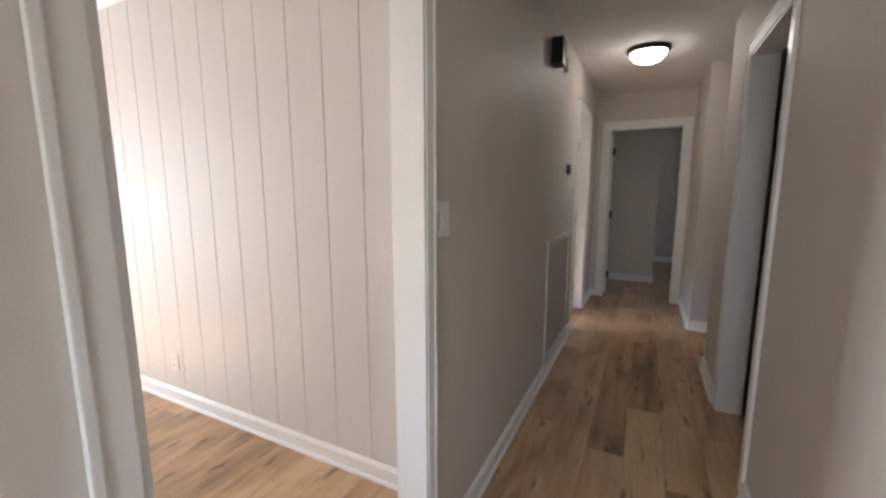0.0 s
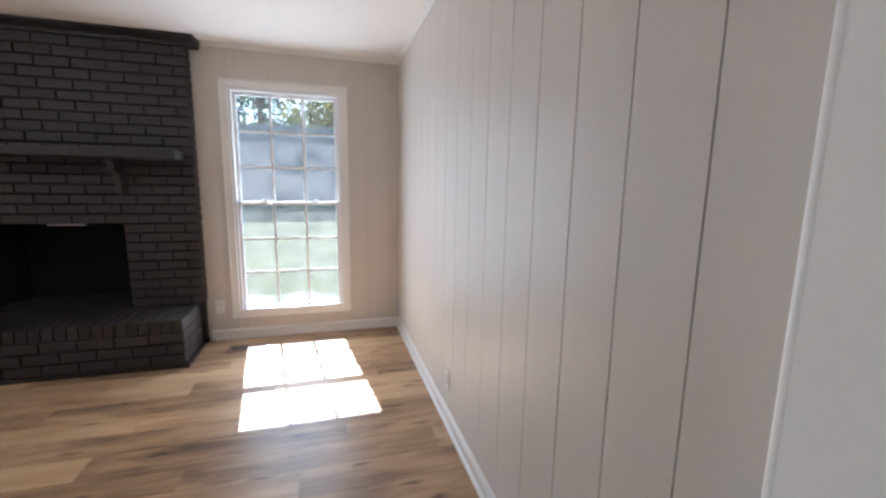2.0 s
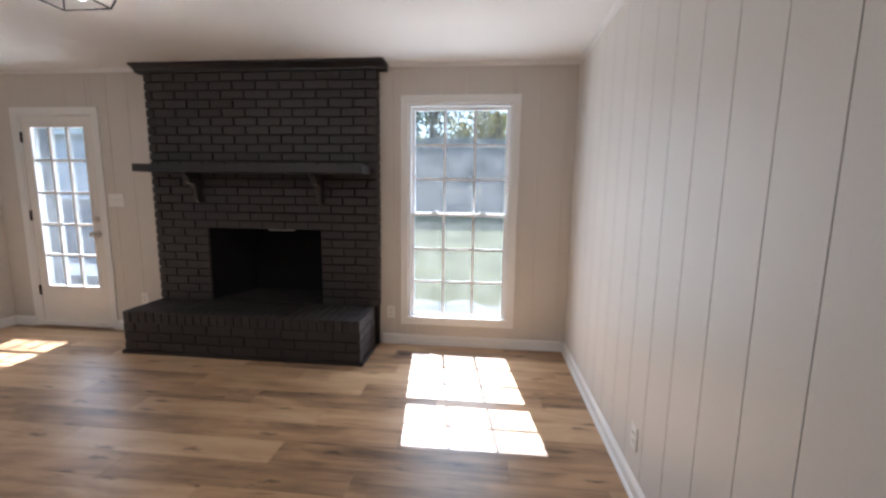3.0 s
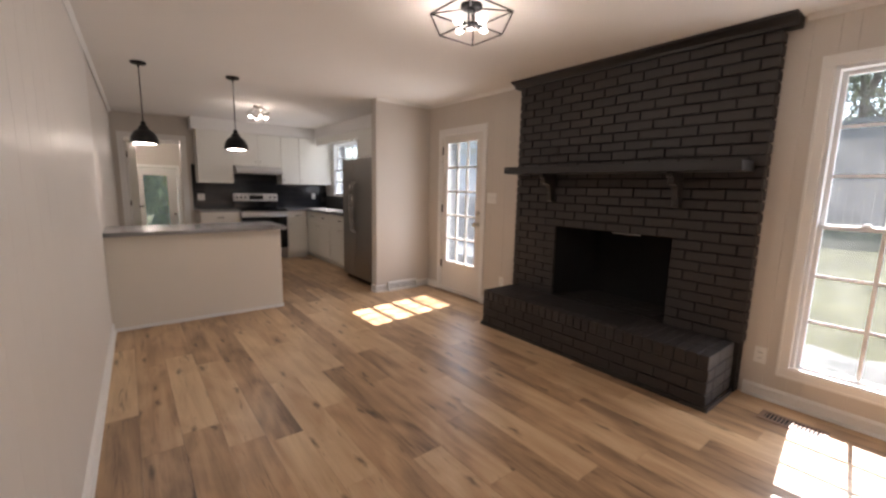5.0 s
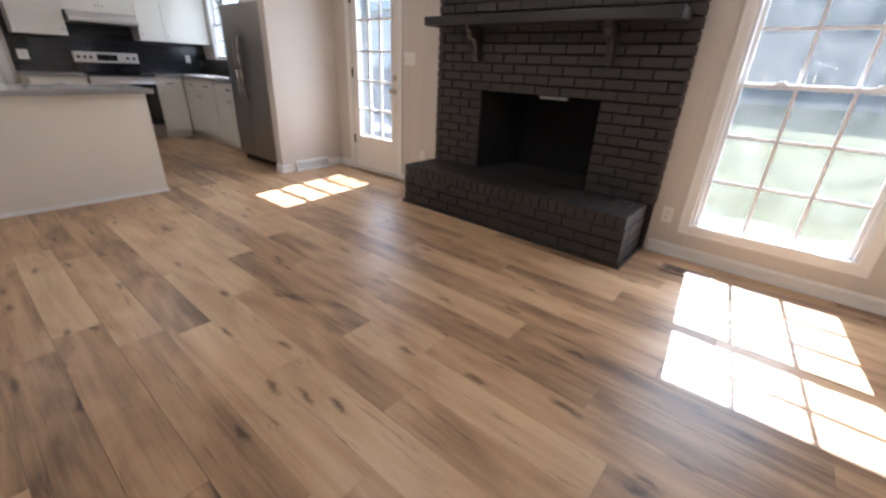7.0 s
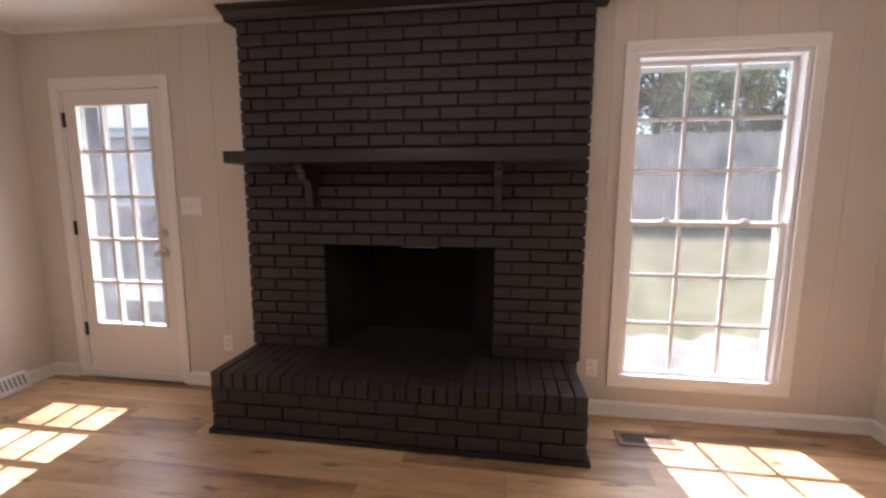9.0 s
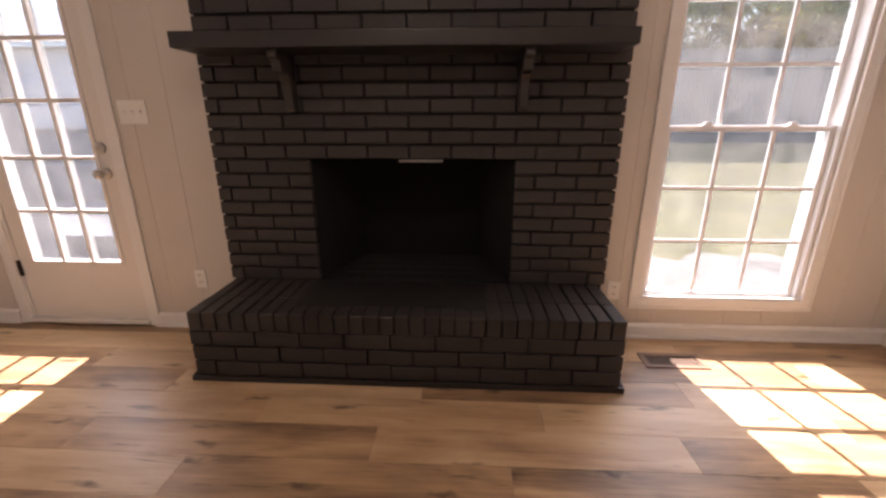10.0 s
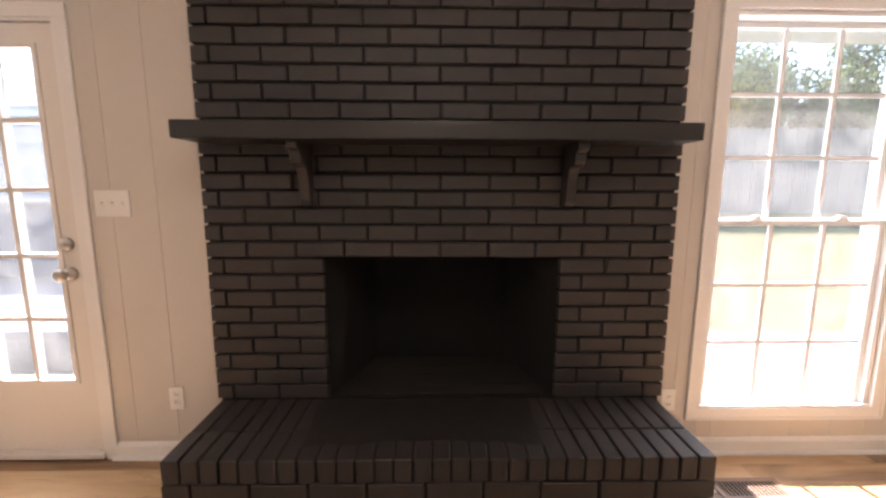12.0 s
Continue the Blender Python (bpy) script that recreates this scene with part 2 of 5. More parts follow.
def leaf_material(name, colour):
    """Thin leaves that let light through."""
    m = material(name, colour, 0.6, scale=3.0, vary=0.45)
    nt = m.node_tree
    b, out = nt.nodes["Principled BSDF"], nt.nodes["Material Output"]
    tr, mix = nt.nodes.new("ShaderNodeBsdfTranslucent"), nt.nodes.new("ShaderNodeMixShader")
    tr.inputs["Color"].default_value = (colour[0] * 1.5, colour[1] * 1.55, colour[2] * 1.1, 1)
    mix.inputs[0].default_value = 0.6
    nt.links.new(b.outputs[0], mix.inputs[1])
    nt.links.new(tr.outputs[0], mix.inputs[2])
    nt.links.new(mix.outputs[0], out.inputs["Surface"])
    return m


LEAF_GREEN = leaf_material("green_leaves", (0.13, 0.152, 0.102))
LEAF_YELLOW = leaf_material("yellowing_leaves", (0.27, 0.22, 0.09))
SIDING = material("pale_siding", (0.60, 0.57, 0.57), 0.7, bump=0.2, scale=40, vary=0.06)
ROOF = material("asphalt_shingle", (0.10, 0.095, 0.09), 0.9, bump=0.8, scale=40, vary=0.3)
GREY_BRICK = material("grey_painted_brick", (0.22, 0.23, 0.25), 0.7, bump=0.6, scale=60, vary=0.2, per_object=0.4)
# dark blue-grey brick; the shade on the pier's side is in this colour
SHADED_BRICK = material("shade_darkened_brick", (0.03, 0.036, 0.045), 0.7, bump=0.6, scale=60, vary=0.2, per_object=0.4)
FLOOR_WOOD = wood_floor("oak_plank_floor")
GLASS = clear_glass("window_glass")
BULB = glowing("warm_bulb", (1.0, 0.93, 0.84), 1.6)
PENDANT_BULB = glowing("pendant_bulb", (1.0, 0.93, 0.85), 3.0)
DOME = glowing("lit_frosted_glass", (1.0, 0.9, 0.78), 1.25)


# ---- mesh helpers ----
def box(bm, lo, hi, bevel=0.0):
    lo, hi = [min(a, b) for a, b in zip(lo, hi)], [max(a, b) for a, b in zip(lo, hi)]
    v = [bm.verts.new((x, y, z)) for x in (lo[0], hi[0]) for y in (lo[1], hi[1]) for z in (lo[2], hi[2])]
    fs = [bm.faces.new([v[i] for i in q]) for q in ((0, 1, 3, 2), (4, 6, 7, 5), (0, 4, 5, 1), (2, 3, 7, 6), (0, 2, 6, 4), (1, 5, 7, 3))]
    if bevel:
        es = list({e for f in fs for e in f.edges})
        bmesh.ops.bevel(bm, geom=es, offset=bevel, segments=2, affect="EDGES", profile=0.7)
    return bm


def boxes(*specs, bevel=0.0):
    bm = bmesh.new()
    for lo, hi in specs:
        box(bm, lo, hi, bevel)
    return bm


def lathe(profile, segs=24, centre=(0, 0, 0), axis="z"):
    """A solid turned from (radius, height) pairs round an axis through centre."""
    bm = bmesh.new()
    rings = []
    for r, h in profile:
        ring = []
        for i in range(segs):
            a = 2 * math.pi * i / segs
            p = (r * math.cos(a), r * math.sin(a), h)
            if axis == "x":
                p = (h, r * math.cos(a), r * math.sin(a))
            elif axis == "y":
                p = (r * math.cos(a), h, r * math.sin(a))
            ring.append(bm.verts.new(Vector(centre) + Vector(p)))
        rings.append(ring)
    for a, b in zip(rings, rings[1:]):
        for i in range(segs):
            bm.faces.new((a[i], a[(i + 1) % segs], b[(i + 1) % segs], b[i]))
    for ring in (rings[0], rings[-1]):
        bm.faces.new(ring)
    bmesh.ops.recalc_face_normals(bm, faces=bm.faces)
    for f in bm.faces:
        f.smooth = len(f.verts) == 4
    return bm


def rod(bm, a, b, r=0.005, segs=8):
    a, b = Vector(a), Vector(b)
    q = (b - a).to_track_quat("Z", "Y")
    rings = [[bm.verts.new(p + q @ Vector((r * math.cos(2 * math.pi * i / segs), r * math.sin(2 * math.pi * i / segs), 0))) for i in range(segs)] for p in (a, b)]
    for i in range(segs):
        bm.faces.new((rings[0][i], rings[0][(i + 1) % segs], rings[1][(i + 1) % segs], rings[1][i])).smooth = True
    bm.faces.new(rings[0][::-1])
    bm.faces.new(rings[1])
    return bm


def tube(points, r, segs=8):
    bm = bmesh.new()
    for a, b in zip(points, points[1:]):
        rod(bm, a, b, r, segs)
    return bm


def extrude_profile(pts, axis, a0, a1):
    """Sweeps a closed 2D outline along x ('x': pts are y,z) or y ('y': pts are x,z) or z ('z': pts are x,y)."""
    bm = bmesh.new()
    put = {"x": lambda a, p: (a, p[0], p[1]), "y": lambda a, p: (p[0], a, p[1]), "z": lambda a, p: (p[0], p[1], a)}[axis]
    r0, r1 = [bm.verts.new(put(a0, p)) for p in pts], [bm.verts.new(put(a1, p)) for p in pts]
    for i in range(len(pts)):
        j = (i + 1) % len(pts)
        bm.faces.new((r0[i], r0[j], r1[j], r1[i]))
    bm.faces.new(r0)
    bm.faces.new(r1)
    bmesh.ops.recalc_face_normals(bm, faces=bm.faces)
    return bm


def to_mesh(name, bm, mat):
    bmesh.ops.recalc_face_normals(bm, faces=bm.faces)
    me = bpy.data.meshes.new(name)
    bm.to_mesh(me)
    bm.free()
    if mat:
        me.materials.append(mat)
    return me


def part(name, bm, mat, parent, label=""):
    ob = new(name, to_mesh(name, bm, mat))
    ob.parent = parent
    if label:
        tagged(ob, label)
    return ob


def thing(name, label, category, group="", at=(0, 0, 0)):
    ob = new(name)
    ob.empty_display_size = 0.1
    ob.matrix_basis = Matrix.Translation(at)
    return tagged(ob, label, category, group)


def structure(name, bm, mat, label, category="wall"):
    return tagged(new(name, to_mesh(name, bm, mat)), label, category, kind="structure")


def solid(us, vs, holes, put):
    """A slab with openings: cells of a grid in (u, v) between two depths; put(u, v, d) gives the place for d 0 or 1."""
    us = sorted({*us, *[h[i] for h in holes for i in (0, 1)]})
    vs = sorted({*vs, *[h[i] for h in holes for i in (2, 3)]})
    full = {}
    for i in range(len(us) - 1):
        for j in range(len(vs) - 1):
            cu, cv = (us[i] + us[i + 1]) / 2, (vs[j] + vs[j + 1]) / 2
            full[i, j] = not any(h[0] < cu < h[1] and h[2] < cv < h[3] for h in holes)
    bm = bmesh.new()
    made = {}

    def vert(i, j, d):
        if (i, j, d) not in made:
            made[i, j, d] = bm.verts.new(put(us[i], vs[j], d))
        return made[i, j, d]

    for (i, j), on in full.items():
        if not on:
            continue
        for d in (0, 1):
            bm.faces.new([vert(i, j, d), vert(i + 1, j, d), vert(i + 1, j + 1, d), vert(i, j + 1, d)])
        for di, dj, a, b in ((-1, 0, (i, j), (i, j + 1)), (1, 0, (i + 1, j), (i + 1, j + 1)), (0, -1, (i, j), (i + 1, j)), (0, 1, (i, j + 1), (i + 1, j + 1))):
            if not full.get((i + di, j + dj), False):
                bm.faces.new([vert(*a, 0), vert(*b, 0), vert(*b, 1), vert(*a, 1)])
    return bm


def wall_along_y(x0, x1, y0, y1, z0, z1, holes=()):
    return solid((y0, y1), (z0, z1), holes, lambda u, v, d: ((x0, x1)[d], u, v))


def wall_along_x(y0, y1, x0, x1, z0, z1, holes=()):
    return solid((x0, x1), (z0, z1), holes, lambda u, v, d: (u, (y0, y1)[d], v))


CEIL = 2.42
FZ = -0.024                      # top of the plank floor


def east_x(y):
    """The living-room face of the east wall."""
    return 3.62 + (y + 0.40) * 0.0215


def north_y(x):
    """The living-room face of the north wall, also a little out of square."""
    return -0.007 * x


# ---- structure: living room and kitchen ----
WIN = (-1.40, -0.515, 0.225, 2.10)       # y0, y1, z0, z1 of the openings in the west wall
DOOR = (-5.135, -4.355, 0.0, 2.03)
FIREBOX = (-3.225, -2.155, 0.335, 1.006)
KWIN = (-8.72, -7.62, 1.13, 2.16)
SOUTH = -9.10
T = 0.008
west = structure("wall_west", wall_along_y(-0.15, -T, SOUTH - 0.12, 0.14, -0.4, 2.6, [WIN, DOOR, FIREBOX, KWIN]), GREIGE, "greige painted panelled wall around fireplace, window and door")
north = structure("wall_north", wall_along_x(T, 0.12, -0.15, 3.705, -0.1, 2.6), GREIGE, "light greige vertical shiplap wall")
stub = structure("wall_stub", wall_along_x(-5.55, -5.43, -0.01, 0.82, -0.1, 2.5), GREIGE, "short greige painted wall beside the refrigerator")
south = structure("wall_south", wall_along_x(SOUTH - 0.12, SOUTH, -0.15, 3.75, -0.5, 2.6, [(2.52, 3.30, -0.4, 2.05)]), GREIGE, "greige kitchen wall with an open doorway")
OPEN_S, OPEN_N = -1.162, -0.360
CASE = 0.055


def east_put(u, v, d):
    return (east_x(u) + (T if d == 0 else 0.0), u, v) if d == 0 else (3.705 if u > -3.1 else east_x(u) + 0.12, u, v)


east = structure("wall_east", solid((SOUTH - 0.1, -5.4, -3.0, T), (-0.1, 2.6), [(OPEN_S, OPEN_N, -0.2, 2.30)], east_put), GREIGE, "greige panelled wall with a cased opening to the hall")
ceiling = structure("ceiling", boxes(((-0.15, SOUTH - 0.12, CEIL), (3.75, 0.14, CEIL + 0.12))), CEILING_PAINT, "white textured ceiling", "ceiling")
hall_ceiling = structure("ceiling_hall", boxes(((3.705, -3.2, CEIL + 0.004), (6.2, 7.4, CEIL + 0.12))), CEILING_PAINT, "white hall ceiling", "ceiling")

# hall walls
hall_west = structure("wall_hall_west", wall_along_y(3.585, 3.705, 0.12, 4.0, -0.1, 2.6, [(2.50, 3.26, -0.2, 2.03)]), GREIGE, "greige hall wall with a doorway")
hall_north = structure("wall_hall_north", wall_along_x(3.96, 4.08, 3.585, 4.85, -0.1, 2.6, [(3.85, 4.625, -0.2, 2.03)]), GREIGE, "greige hall end wall with an open doorway")
hall_east = structure("wall_hall_east", wall_along_y(4.76, 4.88, -3.2, 2.06, -0.1, 2.6, [(0.66, 1.40, -0.2, 2.04)]), GREIGE, "greige hall wall with an open door")
hall_jog = structure("wall_hall_jog", boxes(((4.735, 3.0, -0.1), (6.2, 3.96, 2.6))), GREIGE, "greige wall corner projecting into the hall")
hall_side = structure("wall_hall_side", boxes(((6.08, 0.2, -0.1), (6.2, 3.0, 2.6))), GREIGE, "plain greige wall closing the side passage")
hall_side_room = structure("wall_side_room", boxes(((4.88, 0.2, -0.1), (6.08, 0.32, 2.6)), ((4.88, 1.94, -0.1), (6.08, 2.06, 2.6))), GREIGE, "plain greige walls of the side room")
# the opening in this unseen wall is added for the hall's extra lamp
hall_south = structure("wall_hall_south", wall_along_x(-3.2, -3.08, 3.705, 4.76, -0.1, 2.6, [(4.0, 4.5, 0.65, 1.55)]), GREIGE, "plain greige wall closing the hall")
bed_near = structure("wall_bedroom_near", boxes(((3.0, 5.07, -0.1), (4.43, 5.19, 2.6)), ((4.31, 5.19, -0.1), (4.43, 7.07, 2.6))), GREIGE, "grey bedroom wall beyond the hall doorway")
bed_far = structure("wall_bedroom_far", boxes(((4.43, 7.07, -0.1), (6.2, 7.19, 1.3)), ((4.43, 7.07, 2.0), (6.2, 7.19, 2.6)), ((4.43, 7.07, 1.3), (5.55, 7.19, 2.0)), ((6.08, 4.08, -0.1), (6.2, 7.07, 2.6)), ((3.0, 4.08, -0.1), (3.12, 5.07, 2.6)), ((4.85, 3.96, -0.1), (6.2, 4.08, 2.6))), GREIGE, "grey bedroom wall at the far side")
west_light = structure("wall_west_room_outer", wall_along_y(2.0, 2.12, 0.14, 4.0, -0.1, 2.6, [(1.9, 2.6, 0.95, 1.6)]), GREIGE, "plain greige outer wall with a window opening")
side_west = structure("wall_west_room", boxes(((2.12, 3.9, -0.1), (3.585, 4.0, 2.6))), GREIGE, "plain greige walls of the room off the hall")
side_ceiling = structure("ceiling_west_room", boxes(((2.0, 0.141, CEIL + 0.004), (3.704, 4.0, CEIL + 0.1)), ((3.0, 4.0, CEIL + 0.004), (3.704, 5.2, CEIL + 0.1))), CEILING_PAINT, "white ceiling of the room off the hall", "ceiling")

# room beyond the kitchen doorway, two steps lower
back_room = structure("wall_back_room", boxes(((1.3, -12.12, -0.5), (1.42, SOUTH - 0.12, 2.4)), ((3.62, -12.12, -0.5), (3.74, SOUTH - 0.12, 2.4))), GREIGE, "greige side walls of the back room")
back_south = structure("wall_back_south", wall_along_x(-12.12, -12.0, 1.3, 3.74, -0.5, 2.4, [(2.36, 3.18, -0.36, 1.66)]), GREIGE, "greige back room wall with an exterior door")
back_floor = structure("floor_back_room", boxes(((1.3, -12.1, -0.5), (3.7, SOUTH - 0.12, -0.36))), FLOOR_WOOD, "brown plank floor of the back room", "floor")
back_ceiling = structure("ceiling_back_room", boxes(((1.3, -12.12, 2.2), (3.74, SOUTH - 0.12, 2.3))), CEILING_PAINT, "white back room ceiling", "ceiling")

roof = structure("roof_eave", extrude_profile([(-0.50, 2.16), (-0.50, 2.30), (2.0, 3.3), (3.95, 2.62), (3.95, 2.72), (2.0, 3.5), (-0.54, 2.40), (-0.54, 2.24), (-0.515, 2.24), (-0.515, 2.16)], "y", -12.4, 0.3), ROOF, "shingled roof with an overhanging eave", "roof")
structure("roof_hall", boxes(((3.6, -3.3, 2.61), (6.4, 7.4, 2.72)), ((1.8, 0.31, 2.61), (3.6, 5.4, 2.72))), ROOF, "low roof above the hall and bedrooms", "roof")
soffit = structure("eave_soffit", boxes(((-0.50, -12.4, 2.135), (-0.276, 0.3, 2.16)), ((-0.515, -12.4, 2.135), (-0.50, 0.3, 2.24))), WHITE_TRIM, "white painted boxed eave with fascia", "soffit")

# ---- trim ----
BASE_PROFILE = [(0, 0), (0.026, 0), (0.026, 0.006), (0.021, 0.013), (0.014, 0.017), (0.0125, 0.060), (0.0165, 0.065), (0.0155, 0.074), (0.010, 0.081), (0.005, 0.087), (0.0, 0.089)]
CROWN_PROFILE = [(0, 0), (0.007, 0.0), (0.012, 0.008), (0.022, 0.020), (0.027, 0.026), (0.027, 0.032), (0, 0.032)]


def run_trim(name, profile, a, b, side, z, label, category="baseboard"):
    """A moulding from a to b (x, y), proud of the wall towards side (a unit vector)."""
    a, b, s = Vector((*a, 0)), Vector((*b, 0)), Vector((*side, 0))
    bm = bmesh.new()
    rings = [[bm.verts.new(p + s * o + Vector((0, 0, z + h))) for o, h in profile] for p in (a, b)]
    n = len(profile)
    for i in range(n):
        bm.faces.new((rings[0][i], rings[0][(i + 1) % n], rings[1][(i + 1) % n], rings[1][i]))
    bm.faces.new(rings[0])
    bm.faces.new(rings[1])
    return structure(name, bm, WHITE_TRIM, label, category)


BASE = "white painted wooden baseboard"
for a, b, s in (
    ((0, -0.014), (0, -1.63), (1, 0)),
    ((0.0, 0), (3.615, north_y(3.615)), (0, -1)),
    ((0, -3.74), (0, -4.318), (1, 0)),
    ((0, -5.205), (0, -5.416), (1, 0)),
    ((0.0, -5.43), (0.834, -5.43), (0, 1)),
    ((0.82, -5.43), (0.82, -5.55), (1, 0)),
    ((east_x(-1.25), -1.25), (east_x(-5.46), -5.46), (-1, 0)),
    ((3.705, -0.30), (3.705, 2.42), (1, 0)),
    ((3.705, -3.08), (3.705, -1.24), (1, 0)),
    ((3.705, 3.34), (3.705, 3.946), (1, 0)),
    ((3.70, 3.96), (3.775, 3.96), (0, -1)),
    ((4.70, 3.96), (4.735, 3.96), (0, -1)),
    ((4.735, 3.946), (4.735, 2.986), (-1, 0)),
    ((4.735, 3.0), (5.6, 3.0), (0, -1)),
    ((4.76, 2.074), (4.76, 1.475), (-1, 0)),
    ((4.76, 2.06), (5.6, 2.06), (0, 1)),
    ((4.76, 0.585), (4.76, -3.08), (-1, 0)),
    ((3.12, 5.07), (4.444, 5.07), (0, -1)),
    ((4.43, 5.07), (4.43, 7.056), (1, 0)),
    ((4.43, 7.07), (6.08, 7.07), (0, -1)),
):
    run_trim("baseboard", BASE_PROFILE, a, b, s, FZ, BASE)
for a, b, s in (((0, 0), (0, -1.56), (1, 0)), ((0, -3.80), (0, -5.43), (1, 0)), ((0, 0), (3.615, north_y(3.615)), (0, -1)), ((0, -5.43), (0.82, -5.43), (0, 1)), ((east_x(0), 0), (east_x(-9.1), -9.1), (-1, 0))):
    run_trim("crown_trim", CROWN_PROFILE, a, b, s, CEIL - 0.031, "slim white crown moulding below the ceiling", "trim")


def casing(name, u0, u1, z0, z1, w, face, out, axis, sill=False, label="white painted door casing"):
    """Flat casing with a raised outer bead round an opening in a wall; face: the wall's plane; out: its thickness and direction."""
    bm = bmesh.new()
    z0 = FZ if z0 == 0 else z0

    def put(lo_u, hi_u, lo_z, hi_z, t0, t1):
        f0, f1 = face + out * t0, face + out * t1
        if axis == "y":
            box(bm, (f0, lo_u, lo_z), (f1, hi_u, hi_z), 0.003)
        else:
            box(bm, (lo_u, f0, lo_z), (hi_u, f1, hi_z), 0.003)

    put(u0 - w, u0, z0, z1, 0, 0.011)
    put(u1, u1 + w, z0, z1, 0, 0.011)
    put(u0 - w, u1 + w, z1, z1 + w, 0, 0.011)
    b, e = 0.014, 0.001
    low = z0 - w if sill else z0
    put(u0 - w - e, u0 - w + b, low, z1 + w - b, 0.002, 0.015)
    put(u1 + w - b, u1 + w + e, low, z1 + w - b, 0.002, 0.015)
    put(u0 - w - e, u1 + w + e, z1 + w - b, z1 + w + e, 0.002, 0.0155)
    if sill:
        put(u0 - w, u1 + w, z0 - w, z0, 0, 0.011)
        put(u0 - w + b, u1 + w - b, z0 - w - e, z0 - w + b, 0.002, 0.015)
    return structure(name, bm, WHITE_TRIM, label, "casing")


casing("trim_window", WIN[0], WIN[1], WIN[2], WIN[3], 0.062, 0.0, 1, "y", True, "white painted window casing")
casing("trim_patio_door", DOOR[0], DOOR[1], 0.0, DOOR[3], 0.06, 0.0, 1, "y", label="white painted exterior door casing")
casing("trim_kitchen_doorway", 2.52, 3.30, 0.0, 2.05, 0.07, SOUTH, 1, "x", label="white painted doorway casing")
casing("trim_hall_opening", OPEN_S, OPEN_N, 0.0, 2.30, CASE, 3.705, 1, "y", label="white painted casing of the wide opening")
structure("trim_opening_bead", rod(rod(bmesh.new(), (3.600, OPEN_N - 0.006, FZ), (3.600, OPEN_N - 0.006, 2.29), 0.0065, 10), (3.600, OPEN_S + 0.006, FZ), (3.600, OPEN_S + 0.006, 2.29), 0.0065, 10), WHITE_TRIM, "rounded white bead along the opening", "trim")
casing("trim_hall_end", 3.85, 4.625, 0.0, 2.03, 0.08, 3.96, -1, "x", label="white painted doorway casing at the hall end")
casing("trim_hall_west", 2.50, 3.26, 0.0, 2.03, 0.075, 3.705, 1, "y", label="white painted hall doorway casing")
casing("trim_hall_east", 0.66, 1.40, 0.0, 2.04, 0.075, 4.76, -1, "y", label="white painted hall doorway casing")
for name, b in (
    ("door_jamb_opening", boxes(((3.600, OPEN_N - 0.012, FZ), (3.712, OPEN_N + 0.004, 2.30)), ((3.600, OPEN_S - 0.004, FZ), (3.712, OPEN_S + 0.012, 2.30)), ((3.600, OPEN_S + 0.012, 2.288), (3.712, OPEN_N - 0.012, 2.304)), bevel=0.002)),
    ("door_jamb_end", boxes(((3.835, 3.955, FZ), (3.862, 4.085, 2.03)), ((4.613, 3.955, FZ), (4.64, 4.085, 2.03)), ((3.862, 3.955, 2.016), (4.613, 4.085, 2.04)))),
    ("door_jamb_west", boxes(((3.58, 2.49, FZ), (3.71, 2.514, 2.03)), ((3.58, 3.246, FZ), (3.71, 3.27, 2.03)), ((3.58, 2.514, 2.016), (3.71, 3.246, 2.04)))),
    ("door_jamb_east", boxes(((4.755, 0.65, FZ), (4.885, 0.674, 2.04)), ((4.755, 1.386, FZ), (4.885, 1.41, 2.04)), ((4.755, 0.674, 2.026), (4.885, 1.386, 2.05)))),
    ("door_jamb_kitchen", boxes(((2.51, SOUTH - 0.125, FZ), (2.534, SOUTH + 0.004, 2.05)), ((3.286, SOUTH - 0.125, FZ), (3.31, SOUTH + 0.004, 2.05)), ((2.534, SOUTH - 0.125, 2.036), (3.286, SOUTH + 0.004, 2.06)))),
):
    structure(name, b, WHITE_TRIM, "white painted door jamb", "jamb")

# ---- window of the living room ----
def sash(win, y0, y1, z0, z1, x0, x1, cols, rows, name):
    f = 0.026
    s = part(name, boxes(((x0, y0, z0), (x1, y0 + f, z1)), ((x0, y1 - f, z0), (x1, y1, z1)), ((x0, y0 + f, z0), (x1, y1 - f, z0 + f)), ((x0, y0 + f, z1 - f), (x1, y1 - f, z1)), bevel=0.003), VINYL, win)
    g0, g1, h0, h1 = y0 + f, y1 - f, z0 + f, z1 - f
    xm = (x0 + x1) / 2
    for i in range(1, cols):
        y = g0 + (g1 - g0) * i / cols
        part("muntin", boxes(((xm - 0.007, y - 0.0095, h0), (xm + 0.008, y + 0.0095, h1))), VINYL, s)
    for j in range(1, rows):
        z = h0 + (h1 - h0) * j / rows
        part("muntin", boxes(((xm - 0.006, g0, z - 0.0095), (xm + 0.007, g1, z + 0.0095))), VINYL, s)
    for i in range(cols):
        for j in range(rows):
            p = part("pane", boxes(((xm - 0.002, g0 + (g1 - g0) * i / cols, h0 + (h1 - h0) * j / rows), (xm + 0.002, g0 + (g1 - g0) * (i + 1) / cols, h0 + (h1 - h0) * (j + 1) / rows))), GLASS, s)
            p.visible_shadow = False
    return s


